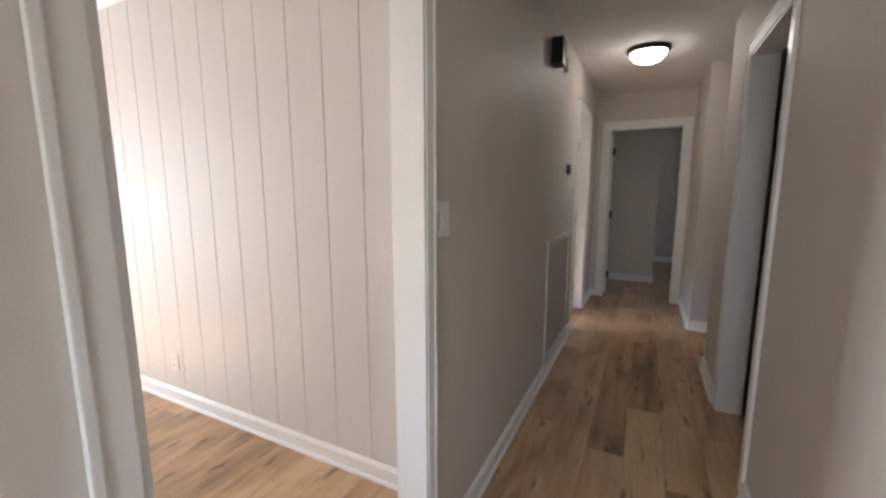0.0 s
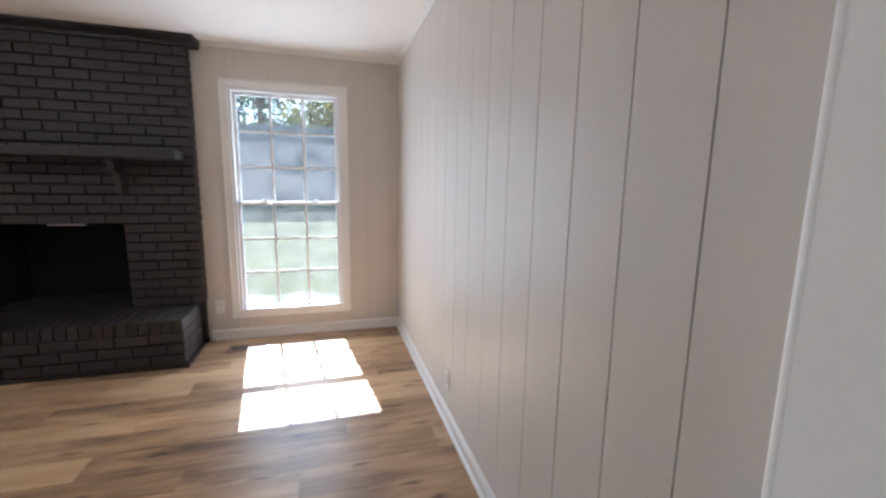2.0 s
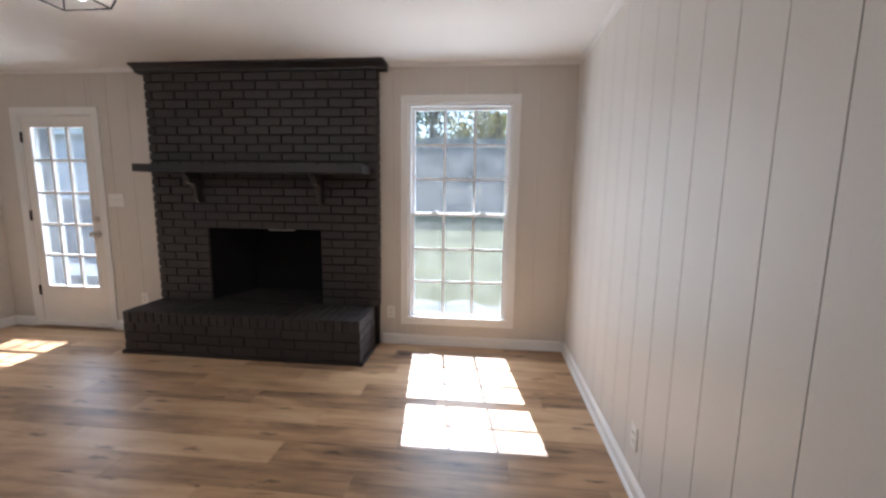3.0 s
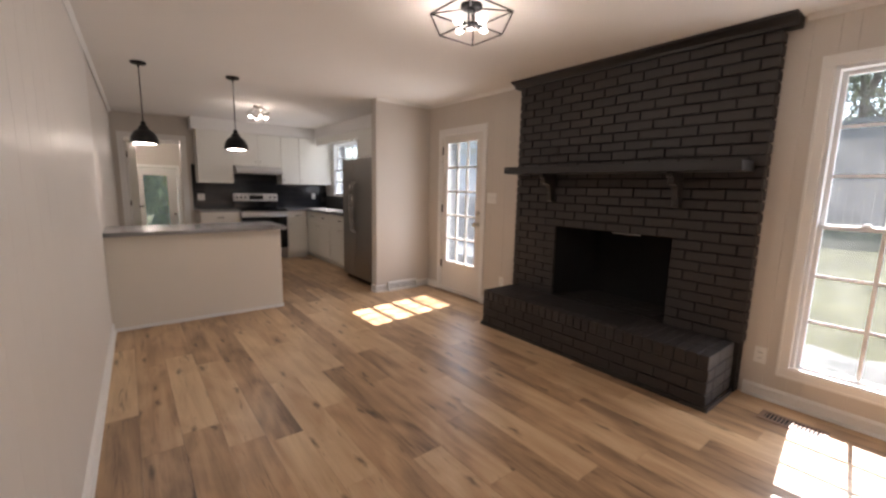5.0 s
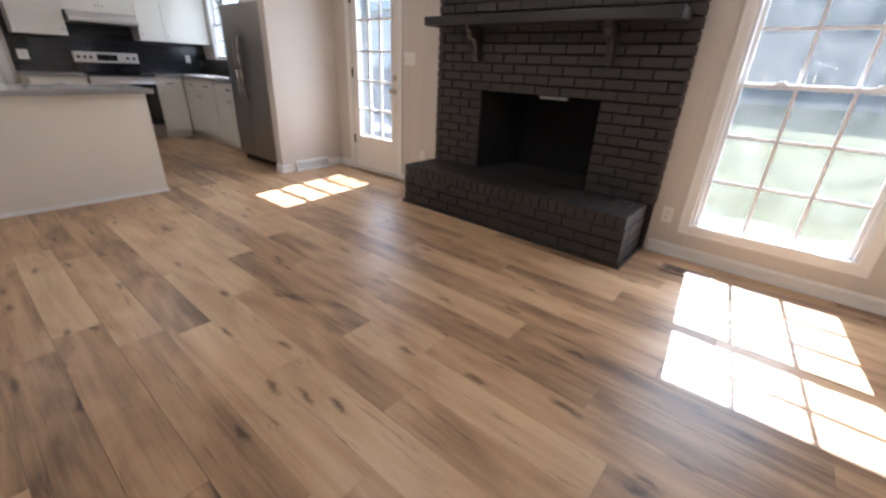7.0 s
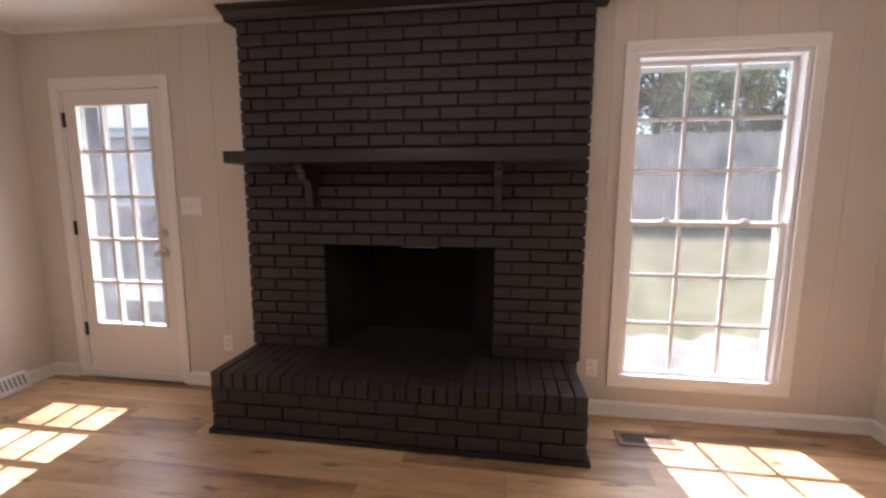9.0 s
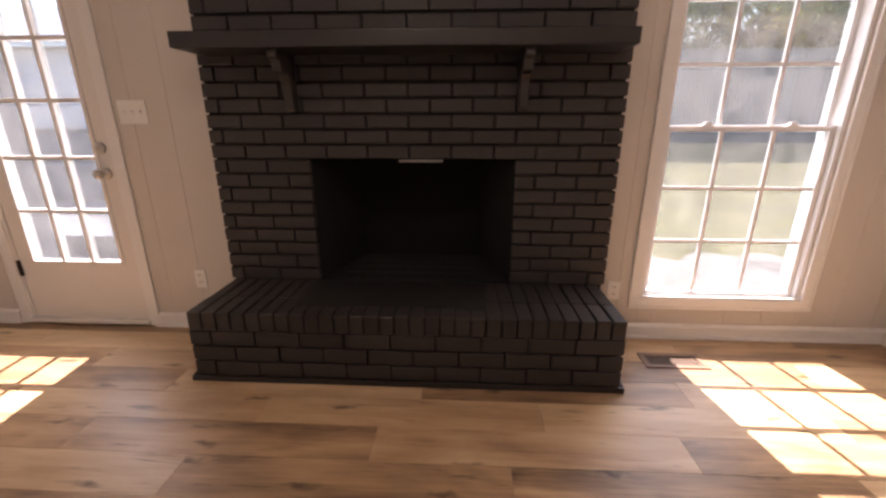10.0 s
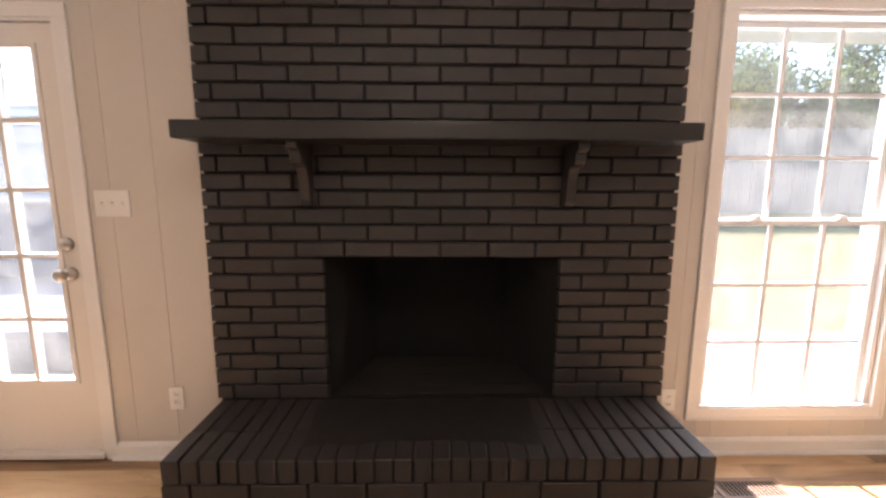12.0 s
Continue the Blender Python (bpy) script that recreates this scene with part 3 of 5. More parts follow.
window = tagged(new("window_1"), "white vinyl double-hung window with nine-pane sashes", "window", kind="structure")
RAIL = 1.16
part("window_frame", boxes(((-0.15, WIN[0], WIN[2]), (-0.012, WIN[0] + 0.022, WIN[3])), ((-0.15, WIN[1] - 0.022, WIN[2]), (-0.012, WIN[1], WIN[3])), ((-0.15, WIN[0] + 0.022, WIN[3] - 0.022), (-0.012, WIN[1] - 0.022, WIN[3])), ((-0.15, WIN[0] + 0.022, WIN[2]), (-0.012, WIN[1] - 0.022, WIN[2] + 0.006)), bevel=0.003), VINYL, window)
part("window_sill", boxes(((-0.012, WIN[0], WIN[2] - 0.004), (0.004, WIN[1], WIN[2] + 0.012)), bevel=0.003), WHITE_TRIM, window)
upper = sash(window, WIN[0] + 0.022, WIN[1] - 0.022, RAIL - 0.012, WIN[3] - 0.022, -0.115, -0.08, 3, 3, "upper_sash")
lower = sash(window, WIN[0] + 0.022, WIN[1] - 0.022, WIN[2] + 0.006, RAIL + 0.010, -0.075, -0.04, 3, 3, "lower_sash")
for y in (-1.17, -0.745):
    part("sash_lock", boxes(((-0.07, y - 0.03, RAIL + 0.010), (-0.045, y + 0.03, RAIL + 0.018)), ((-0.068, y - 0.012, RAIL + 0.018), (-0.05, y + 0.022, RAIL + 0.030)), bevel=0.003), VINYL, lower, "white sash lock")

# ---- patio door ----
door = tagged(new("door_1"), "white exterior door with fifteen glass panes, closed", "door", kind="structure")
dy0, dy1, dz0, dz1 = -5.115, -4.372, 0.016, 2.012
gy0, gy1, gz0, gz1 = -5.015, -4.468, 0.39, 1.91
part("door_slab", solid((dy0, dy1), (dz0, dz1), [(gy0, gy1, gz0, gz1)], lambda u, v, d: ((-0.052, -0.008)[d], u, v)), DOOR_PAINT, door)
part("door_frame", boxes(((-0.15, DOOR[0], 0), (0.002, dy0 - 0.003, 2.03)), ((-0.15, dy1 + 0.003, 0), (0.002, DOOR[1], 2.03)), ((-0.15, dy0 - 0.003, dz1 + 0.004), (0.002, dy1 + 0.003, 2.03))), WHITE_TRIM, door)
part("threshold", boxes(((-0.16, DOOR[0], -0.01), (0.03, DOOR[1], 0.014)), bevel=0.004), DOOR_PAINT, door)
part("glazing_bead", solid((gy0 - 0.02, gy1 + 0.02), (gz0 - 0.02, gz1 + 0.02), [(gy0, gy1, gz0, gz1)], lambda u, v, d: ((-0.008, 0.001)[d], u, v)), DOOR_PAINT, door)
for i in range(1, 3):
    y = gy0 + (gy1 - gy0) * i / 3
    part("muntin", boxes(((-0.045, y - 0.011, gz0), (-0.006, y + 0.011, gz1)), bevel=0.004), DOOR_PAINT, door)
for j in range(1, 5):
    z = gz0 + (gz1 - gz0) * j / 5
    part("muntin", boxes(((-0.044, gy0, z - 0.011), (-0.007, gy1, z + 0.011)), bevel=0.004), DOOR_PAINT, door)
for i in range(3):
    for j in range(5):
        p = part("pane", boxes(((-0.03, gy0 + (gy1 - gy0) * i / 3, gz0 + (gz1 - gz0) * j / 5), (-0.026, gy0 + (gy1 - gy0) * (i + 1) / 3, gz0 + (gz1 - gz0) * (j + 1) / 5))), GLASS, door)
        p.visible_shadow = False
for z in (1.82, 1.08, 0.34):
    part("hinge", boxes(((-0.006, dy0 - 0.012, z - 0.05), (0.008, dy0 + 0.006, z + 0.05)), bevel=0.004), BRONZE, door, "dark bronze hinge")
knob_y = -4.425
part("deadbolt", lathe([(0.030, -0.008), (0.030, 0.004), (0.026, 0.010), (0.014, 0.012), (0.013, 0.026), (0.0005, 0.027)], 20, (0, knob_y, 1.055), "x"), NICKEL, door, "satin nickel deadbolt")
handle = part("door_handle", lathe([(0.032, -0.008), (0.032, 0.003), (0.026, 0.010), (0.012, 0.014), (0.012, 0.032), (0.022, 0.038), (0.028, 0.048), (0.028, 0.058), (0.022, 0.066), (0.0005, 0.07)], 24, (0, knob_y, 0.915), "x"), NICKEL, door, "satin nickel door knob")

# ---- fireplace ----
fireplace = thing("fireplace", "black painted brick fireplace with raised hearth", "fireplace")
BX, BY0, BY1 = 0.096, -3.735, -1.645
COURSE, LEN, JOINT = 0.0745, 0.2135, 0.011
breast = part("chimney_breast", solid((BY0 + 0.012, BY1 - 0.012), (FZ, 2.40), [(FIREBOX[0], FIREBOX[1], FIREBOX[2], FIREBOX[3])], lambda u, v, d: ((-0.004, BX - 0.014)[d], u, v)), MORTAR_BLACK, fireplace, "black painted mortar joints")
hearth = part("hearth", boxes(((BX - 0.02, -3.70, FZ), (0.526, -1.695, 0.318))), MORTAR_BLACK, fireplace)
part("crown", extrude_profile([(0, 2.352), (BX + 0.008, 2.352), (BX + 0.014, 2.37), (BX + 0.045, 2.392), (BX + 0.075, 2.402), (BX + 0.075, 2.418), (0, 2.418)], "y", BY0 - 0.07, BY1 + 0.07), MANTEL_BLACK, fireplace, "black painted wooden crown moulding")
mantel = part("mantel_shelf", boxes(((BX - 0.01, -3.704, 1.496), (0.327, -1.706, 1.562)), bevel=0.006), MANTEL_BLACK, fireplace, "thick black painted wooden mantel shelf")
for y in (-3.272, -2.146):
    curve = [(BX - 0.01, 1.496), (0.290, 1.496), (0.294, 1.482), (0.292, 1.466), (0.282, 1.457), (0.262, 1.455), (0.258, 1.446), (0.256, 1.424), (0.246, 1.408), (0.228, 1.401), (0.206, 1.402), (0.192, 1.396), (0.180, 1.378), (0.170, 1.350), (0.163, 1.318), (0.159, 1.285), (0.156, 1.262), (0.147, 1.244), (0.118, 1.238), (BX - 0.01, 1.240)]
    bm = extrude_profile(curve, "y", y - 0.021, y + 0.021)
    bmesh.ops.bevel(bm, geom=[e for e in bm.edges if len({round(v.co.y, 4) for v in e.verts}) == 1], offset=0.003, segments=1, affect="EDGES")
    part("corbel", bm, CORBEL_BLACK, fireplace, "scrolled black wooden corbel")
# firebox
fy0, fy1, fz0, fz1 = FIREBOX
bm = bmesh.new()
inner = [(BX - 0.012, fy0, fy1), (-0.40, fy0 + 0.16, fy1 - 0.16)]
ring = [[bm.verts.new((x, y, z)) for y, z in ((a, fz0), (b, fz0), (b, fz1), (a, fz1))] for x, a, b in inner]
for i in range(4):
    bm.faces.new((ring[0][i], ring[0][(i + 1) % 4], ring[1][(i + 1) % 4], ring[1][i]))
bm.faces.new(ring[1])
outer = [[bm.verts.new((x, y, z)) for y, z in ((fy0 - 0.1, fz0 - 0.1), (fy1 + 0.1, fz0 - 0.1), (fy1 + 0.1, fz1 + 0.1), (fy0 - 0.1, fz1 + 0.1))] for x in (-0.152, -0.5)]
for i in range(4):
    bm.faces.new((outer[0][i], outer[0][(i + 1) % 4], outer[1][(i + 1) % 4], outer[1][i]))
bm.faces.new(outer[1])
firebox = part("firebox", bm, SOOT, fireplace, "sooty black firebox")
part("damper_plate", boxes(((-0.21, -2.80, 0.966), (-0.19, -2.545, 1.002)), bevel=0.003), STEEL, firebox, "bare metal damper edge")
part("hearth_trim", boxes(((0.535, -3.735, FZ), (0.552, -1.66, 0.004)), ((0.11, -3.735, FZ), (0.535, -3.722, 0.008)), ((0.11, -1.673, FZ), (0.535, -1.66, 0.008)), bevel=0.004), MANTEL_BLACK, fireplace, "black painted shoe moulding")

# ---- shoe: register, plates ----
def wall_plate(name, label, y, z, w, h, x=0.0, kind="outlet"):
    """A plate on a wall that faces +x."""
    t = thing(name, label, "outlet" if kind == "outlet" else "switch", at=(x, y, z))
    part("plate", boxes(((0, -w / 2, -h / 2), (0.007, w / 2, h / 2)), bevel=0.003), PLASTIC_WHITE, t)
    if kind == "outlet":
        for dz in (-0.02, 0.02):
            s = part("socket", boxes(((0.006, -0.017, dz - 0.014), (0.009, 0.017, dz + 0.014)), bevel=0.002), PLASTIC_WHITE, t)
            part("slot", boxes(((0.0085, -0.008, dz - 0.006), (0.0098, -0.005, dz + 0.006)), ((0.0085, 0.005, dz - 0.006), (0.0098, 0.008, dz + 0.006))), DARK, s)
    elif kind == "rocker":
        part("rocker", boxes(((0.006, -0.017, -0.034), (0.009, 0.017, 0.034)), bevel=0.0015), PLASTIC_WHITE, t)
    elif kind == "switch":
        n = max(1, round(w / 0.05))
        for i in range(n):
            yy = (i - (n - 1) / 2) * 0.046
            part("toggle", boxes(((0.006, yy - 0.005, -0.012), (0.010, yy + 0.005, 0.012)), ((0.009, yy - 0.004, 0.0), (0.02, yy + 0.004, 0.008)), bevel=0.001), PLASTIC_WHITE, t)
    return t


wall_plate("light_switch", "white triple switch plate beside the patio door", -4.19, 1.241, 0.157, 0.12, kind="switch")
wall_plate("wall_outlet", "white outlet plate on the fireplace wall", -3.986, 0.295, 0.068, 0.115)
wall_plate("wall_outlet", "white outlet plate between hearth and window", -1.555, 0.27, 0.07, 0.112)
o = wall_plate("wall_outlet", "white outlet plate low on the shiplap wall", 0, 0, 0.068, 0.115)
o.matrix_basis = pose(1.70, north_y(1.70), 0.245, 0, 0, -90)
o = wall_plate("light_switch", "white rocker switch plate on the hall wall", 0, 0, 0.072, 0.115, kind="rocker")
o.matrix_basis = pose(3.705, -0.238, 1.223)
o = wall_plate("wall_outlet", "white outlet plate low on the panelled wall", 0, 0, 0.068, 0.115)
o.matrix_basis = pose(east_x(-1.80), -1.80, 0.175, 0, 0, 180)

register = thing("floor_register", "brown metal floor register below the window", "vent", at=(0.26, -1.30, FZ))
part("frame", solid((-0.16, 0.16), (-0.07, 0.07), [(-0.135, 0.135, -0.045, 0.045)], lambda u, v, d: (v, u, (0.001, 0.006)[d])), REGISTER_BROWN, register)
part("backing", boxes(((-0.05, -0.14, 0.0005), (0.05, 0.14, 0.0015))), DARK, register)
for i in range(15):
    y = -0.126 + i * 0.018
    part("louvre", boxes(((-0.045, y - 0.003, 0.001), (0.045, y + 0.003, 0.005))), REGISTER_BROWN, register)
diff = thing("baseboard_vent", "white metal baseboard vent on the short wall", "vent", at=(0.44, -5.416, FZ))
part("body", extrude_profile([(0, 0), (0.05, 0), (0.05, 0.02), (0.012, 0.115), (0, 0.12)], "x", -0.23, 0.23), WHITE_TRIM, diff)
for i in range(16):
    x = -0.2 + i * 0.0267
    part("louvre", extrude_profile([(0.047, 0.034), (0.050, 0.034), (0.024, 0.100), (0.021, 0.100)], "x", x - 0.007, x + 0.007), STEEL, diff)

# ---- kitchen ----
def knob_at(parent, p, axis):
    o = {"y": (0, 1, 0), "x": (1, 0, 0)}[axis]
    return part("knob", lathe([(0.006, 0.0), (0.006, 0.012), (0.014, 0.016), (0.015, 0.022), (0.010, 0.027), (0.0005, 0.028)], 12, p, axis), NICKEL, parent, "small satin nickel knob")


def cabinet(name, label, lo, hi, faces, axis, toe=0.0, group="kitchen cabinets"):
    """A cabinet whose front faces +y ('y') or +x ('x'). faces: (u0, u1, z0, z1, kind, knob place) of doors and drawers."""
    t = thing(name, label, "cabinet", group)
    a = 1 if axis == "y" else 0
    b_hi = list(hi)
    b_hi[a] -= 0.02
    if toe:
        t_hi = list(b_hi)
        t_hi[a] -= 0.06
        t_hi[2] = lo[2] + toe
        part("toe_kick", boxes((lo, t_hi)), CABINET, t)
    body = part("body", boxes(((lo[0], lo[1], lo[2] + toe), b_hi)), CABINET, t)
    for u0, u1, z0, z1, kind, kp in faces:
        f0, f1 = hi[a] - 0.019, hi[a]

        def at(u, d, z):
            return (u, d, z) if axis == "y" else (d, u, z)

        d = part("drawer_front" if kind == "drawer" else "door", boxes((at(u0 + 0.003, f0, z0 + 0.003), at(u1 - 0.003, f1, z1 - 0.003)), bevel=0.004), CABINET, t)
        if kind == "door":
            knob_at(d, at(kp[0], f1, kp[1]), axis)
        else:
            um = (u0 + u1) / 2
            part("pull", boxes((at(um - 0.05, f1 + 0.012, (z0 + z1) / 2 - 0.006), at(um + 0.05, f1 + 0.022, (z0 + z1) / 2 + 0.006)), (at(um - 0.05, f1 - 0.006, (z0 + z1) / 2 - 0.005), at(um - 0.04, f1 + 0.014, (z0 + z1) / 2 + 0.005)), (at(um + 0.04, f1 - 0.006, (z0 + z1) / 2 - 0.005), at(um + 0.05, f1 + 0.014, (z0 + z1) / 2 + 0.005))), BRONZE, d, "dark bar pull")
    return t


UF, BF = SOUTH + 0.32, SOUTH + 0.60
S = SOUTH + 0.004
cabinet("wall_cabinet", "white painted wall cabinet beside the doorway", (1.80, S, 1.35), (2.34, UF, 2.23), [(1.80, 2.34, 1.35, 2.23, "door", (1.84, 1.43))], "y")
cabinet("wall_cabinet", "white painted wall cabinet above the range hood", (0.985, S, 1.66), (1.80, UF, 2.23), [(0.985, 1.39, 1.66, 2.23, "door", (1.35, 1.74)), (1.39, 1.80, 1.66, 2.23, "door", (1.43, 1.74))], "y")
cabinet("wall_cabinet", "white painted corner wall cabinet with two doors", (0.004, S, 1.35), (0.985, UF, 2.23), [(0.33, 0.65, 1.35, 2.23, "door", (0.61, 1.43)), (0.65, 0.985, 1.35, 2.23, "door", (0.945, 1.43))], "y")
cabinet("wall_cabinet", "white painted cabinet above the refrigerator", (0.004, -6.9, 1.82), (0.33, -5.552, 2.23), [(-6.9, -6.23, 1.82, 2.23, "door", (-6.27, 1.88)), (-6.23, -5.56, 1.82, 2.23, "door", (-6.19, 1.88))], "x")
cabinet("base_cabinet", "white painted base cabinet with drawer beside the range", (1.79, S, FZ), (2.38, BF, 0.864), [(1.80, 2.38, 0.70, 0.85, "drawer", None), (1.80, 2.09, 0.10, 0.69, "door", (2.05, 0.62)), (2.09, 2.38, 0.10, 0.69, "door", (2.13, 0.62))], "y", 0.09)
cabinet("base_cabinet", "white painted base cabinet with drawer in the corner", (0.62, S, FZ), (0.995, BF, 0.864), [(0.64, 0.99, 0.70, 0.85, "drawer", None), (0.64, 0.99, 0.10, 0.69, "door", (0.94, 0.62))], "y", 0.09)
cabinet("base_cabinet", "white painted base cabinet below the kitchen window", (0.004, S, FZ), (0.615, -7.45, 0.864), [(-8.48, -7.97, 0.70, 0.85, "drawer", None), (-7.97, -7.46, 0.70, 0.85, "drawer", None), (-8.48, -7.97, 0.10, 0.69, "door", (-8.02, 0.62)), (-7.97, -7.46, 0.10, 0.69, "door", (-7.92, 0.62))], "x", 0.09)
cabinet("base_cabinet", "white painted base cabinet beside the refrigerator", (0.004, -7.445, FZ), (0.615, -6.55, 0.864), [(-7.44, -6.56, 0.70, 0.85, "drawer", None), (-7.44, -7.0, 0.10, 0.69, "door", (-7.04, 0.62)), (-7.0, -6.56, 0.10, 0.69, "door", (-6.96, 0.62))], "x", 0.09)
top = thing("worktop", "grey speckled stone worktop along the kitchen walls", "worktop")
part("slab", boxes(((0.004, S, 0.866), (0.995, BF + 0.025, 0.9)), ((0.004, BF + 0.025, 0.866), (0.64, -6.55, 0.9))), GRANITE, top)
part("slab", boxes(((1.79, S, 0.866), (2.40, BF + 0.025, 0.9)), bevel=0.004), GRANITE, top)
soffit_k = structure("wall_soffit", boxes(((0.0, SOUTH, 2.232), (2.40, UF + 0.005, CEIL + 0.01)), ((0.0, UF + 0.005, 2.232), (0.335, -5.55, CEIL + 0.01))), WHITE_TRIM, "white boxed soffit above the kitchen cabinets", "soffit")
# valance and window in the kitchen
val = thing("window_valance", "white scalloped wooden valance above the kitchen window", "valance")
bm = bmesh.new()
n = 96
pts = []
for i in range(n + 1):
    y = -8.76 + 1.855 * i / n
    pts.append((y, 2.12 - 0.03 * abs(math.sin(math.pi * 11 * i / n))))
prev = None
for y, z in pts:
    cur = [bm.verts.new((x, y, zz)) for x, zz in ((0.30, z), (0.32, z), (0.32, 2.23), (0.30, 2.23))]
    if prev:
        for i in range(4):
            bm.faces.new((prev[i], prev[(i + 1) % 4], cur[(i + 1) % 4], cur[i]))
    else:
        bm.faces.new(cur)
    prev = cur
bm.faces.new(prev)
part("board", bm, CABINET, val)
kwindow = tagged(new("window_2"), "white vinyl kitchen window above the worktop", "window", kind="structure")
part("window_frame", boxes(((-0.15, KWIN[0], KWIN[2]), (-0.01, KWIN[0] + 0.03, KWIN[3])), ((-0.15, KWIN[1] - 0.03, KWIN[2]), (-0.01, KWIN[1], KWIN[3])), ((-0.15, KWIN[0] + 0.03, KWIN[2]), (-0.01, KWIN[1] - 0.03, KWIN[2] + 0.03)), ((-0.15, KWIN[0] + 0.03, KWIN[3] - 0.03), (-0.01, KWIN[1] - 0.03, KWIN[3]))), VINYL, kwindow)
sash(kwindow, KWIN[0] + 0.03, KWIN[1] - 0.03, 1.62, KWIN[3] - 0.03, -0.115, -0.08, 3, 2, "upper_sash")
sash(kwindow, KWIN[0] + 0.03, KWIN[1] - 0.03, KWIN[2] + 0.03, 1.66, -0.075, -0.04, 3, 2, "lower_sash")
# backsplash tiles
splash = tagged(new("trim_backsplash", to_mesh("trim_backsplash", boxes(((0.0, SOUTH, 0.9), (2.40, SOUTH + 0.004, 1.66)), ((0.0, SOUTH + 0.004, 0.9), (0.004, -6.5, 1.13))), GROUT)), "glossy black tile backsplash behind the worktop", "backsplash", kind="structure")
tile = to_mesh("tile", boxes(((-0.149, 0, -0.049), (0.149, 0.006, 0.049)), bevel=0.002), TILE_BLACK)
for j in range(5):
    for i in range(8):
        x = 0.16 + 0.302 * i + (0.151 if j % 2 else 0) - 0.05
        if x < 2.26 and j < 4 or 1.0 < x < 1.75:
            ob = new("tile", tile)
            ob.parent = splash
            ob.location = (x, SOUTH + 0.004, 0.952 + 0.102 * j)
for x, z in ((2.28, 1.10),):
    o = wall_plate("wall_outlet", "white outlet plate on the black backsplash", 0, 0, 0.11, 0.115)
    o.matrix_basis = pose(x, SOUTH + 0.011, z, 0, 0, 90)
o = wall_plate("wall_outlet", "white outlet plate on the backsplash near the window", 0, 0, 0.07, 0.115)
o.matrix_basis = pose(0.28, SOUTH + 0.011, 1.12, 0, 0, 90)

# range, hood
stove = thing("kitchen_range", "stainless electric range with black glass cooktop", "stove", at=(1.392, SOUTH, FZ))
part("body", boxes(((-0.385, 0.02, 0.03), (0.385, 0.60, 0.895))), STEEL, stove)
part("cooktop", boxes(((-0.39, 0.02, 0.896), (0.39, 0.635, 0.91)), bevel=0.004), BLACK_GLOSS, stove, "black glass cooktop")
part("backguard", boxes(((-0.385, 0.012, 0.91), (0.385, 0.06, 1.05)), bevel=0.006), BLACK_GLOSS, stove)
panel = part("control_panel", boxes(((-0.385, 0.012, 1.051), (0.385, 0.085, 1.19)), bevel=0.01), PANEL_STEEL, stove)
part("display", boxes(((-0.12, 0.084, 1.08), (0.12, 0.088, 1.16))), BLACK_GLOSS, panel)
for x in (-0.33, -0.25, 0.19, 0.26, 0.33):
    part("dial", lathe([(0.02, 0.0), (0.02, 0.006), (0.015, 0.02), (0.0005, 0.021)], 12, (x, 0.085, 1.12), "y"), BLACK_METAL, panel)
odoor = part("oven_door", boxes(((-0.38, 0.60, 0.22), (0.38, 0.64, 0.88)), bevel=0.005), BLACK_GLOSS, stove, "black glass oven door")
part("door_trim", boxes(((-0.38, 0.639, 0.79), (0.38, 0.645, 0.88)), bevel=0.002), PANEL_STEEL, odoor, "stainless trim band")
part("oven_window", boxes(((-0.30, 0.639, 0.32), (0.30, 0.643, 0.74))), BLACK_GLOSS, odoor, "black oven glass")
part("oven_handle", tube([(-0.34, 0.67, 0.81), (0.34, 0.67, 0.81)], 0.012, 12), PANEL_STEEL, odoor)
for x in (-0.31, 0.31):
    part("handle_post", boxes(((x - 0.01, 0.64, 0.80), (x + 0.01, 0.67, 0.82))), STEEL, odoor)
part("drawer", boxes(((-0.38, 0.60, 0.04), (0.38, 0.635, 0.21)), bevel=0.005), STEEL, stove)
hood = thing("range_hood", "stainless under-cabinet range hood", "range hood", at=(1.392, SOUTH, 1.52))
part("shell", extrude_profile([(0.005, 0.0), (0.44, 0.0), (0.47, 0.02), (0.47, 0.06), (0.33, 0.138), (0.005, 0.138)], "x", -0.385, 0.385), PANEL_STEEL, hood)
part("filter", boxes(((-0.3, 0.08, -0.006), (0.3, 0.40, 0.002))), BLACK_METAL, hood)

# refrigerator
fridge = thing("refrigerator", "stainless side-by-side refrigerator against the short wall", "refrigerator", at=(0.0, -6.48, FZ))
part("body", boxes(((0.06, 0.0, 0.03), (0.735, 0.905, 1.735)), bevel=0.006), BLACK_METAL, fridge, "dark grey cabinet sides")
part("kick_grille", boxes(((0.70, 0.02, 0.012), (0.742, 0.885, 0.075))), BLACK_METAL, fridge)
for y0, y1, hy in ((0.004, 0.372, 0.325), (0.378, 0.901, 0.425)):
    d = part("fridge_door", boxes(((0.742, y0, 0.085), (0.80, y1, 1.745)), bevel=0.012), STEEL, fridge)
    pts = [(0.80, hy, 0.72), (0.84, hy, 0.76), (0.855, hy, 0.90), (0.86, hy, 1.08), (0.855, hy, 1.26), (0.84, hy, 1.40), (0.80, hy, 1.44)]
    part("handle", tube(pts, 0.013, 10), STEEL, d, "bowed steel bar handle")
for y in (0.05, 0.85):
    part("foot", lathe([(0.02, 0.0), (0.02, 0.035)], 10, (0.65, y, 0.0)), BLACK_METAL, fridge)

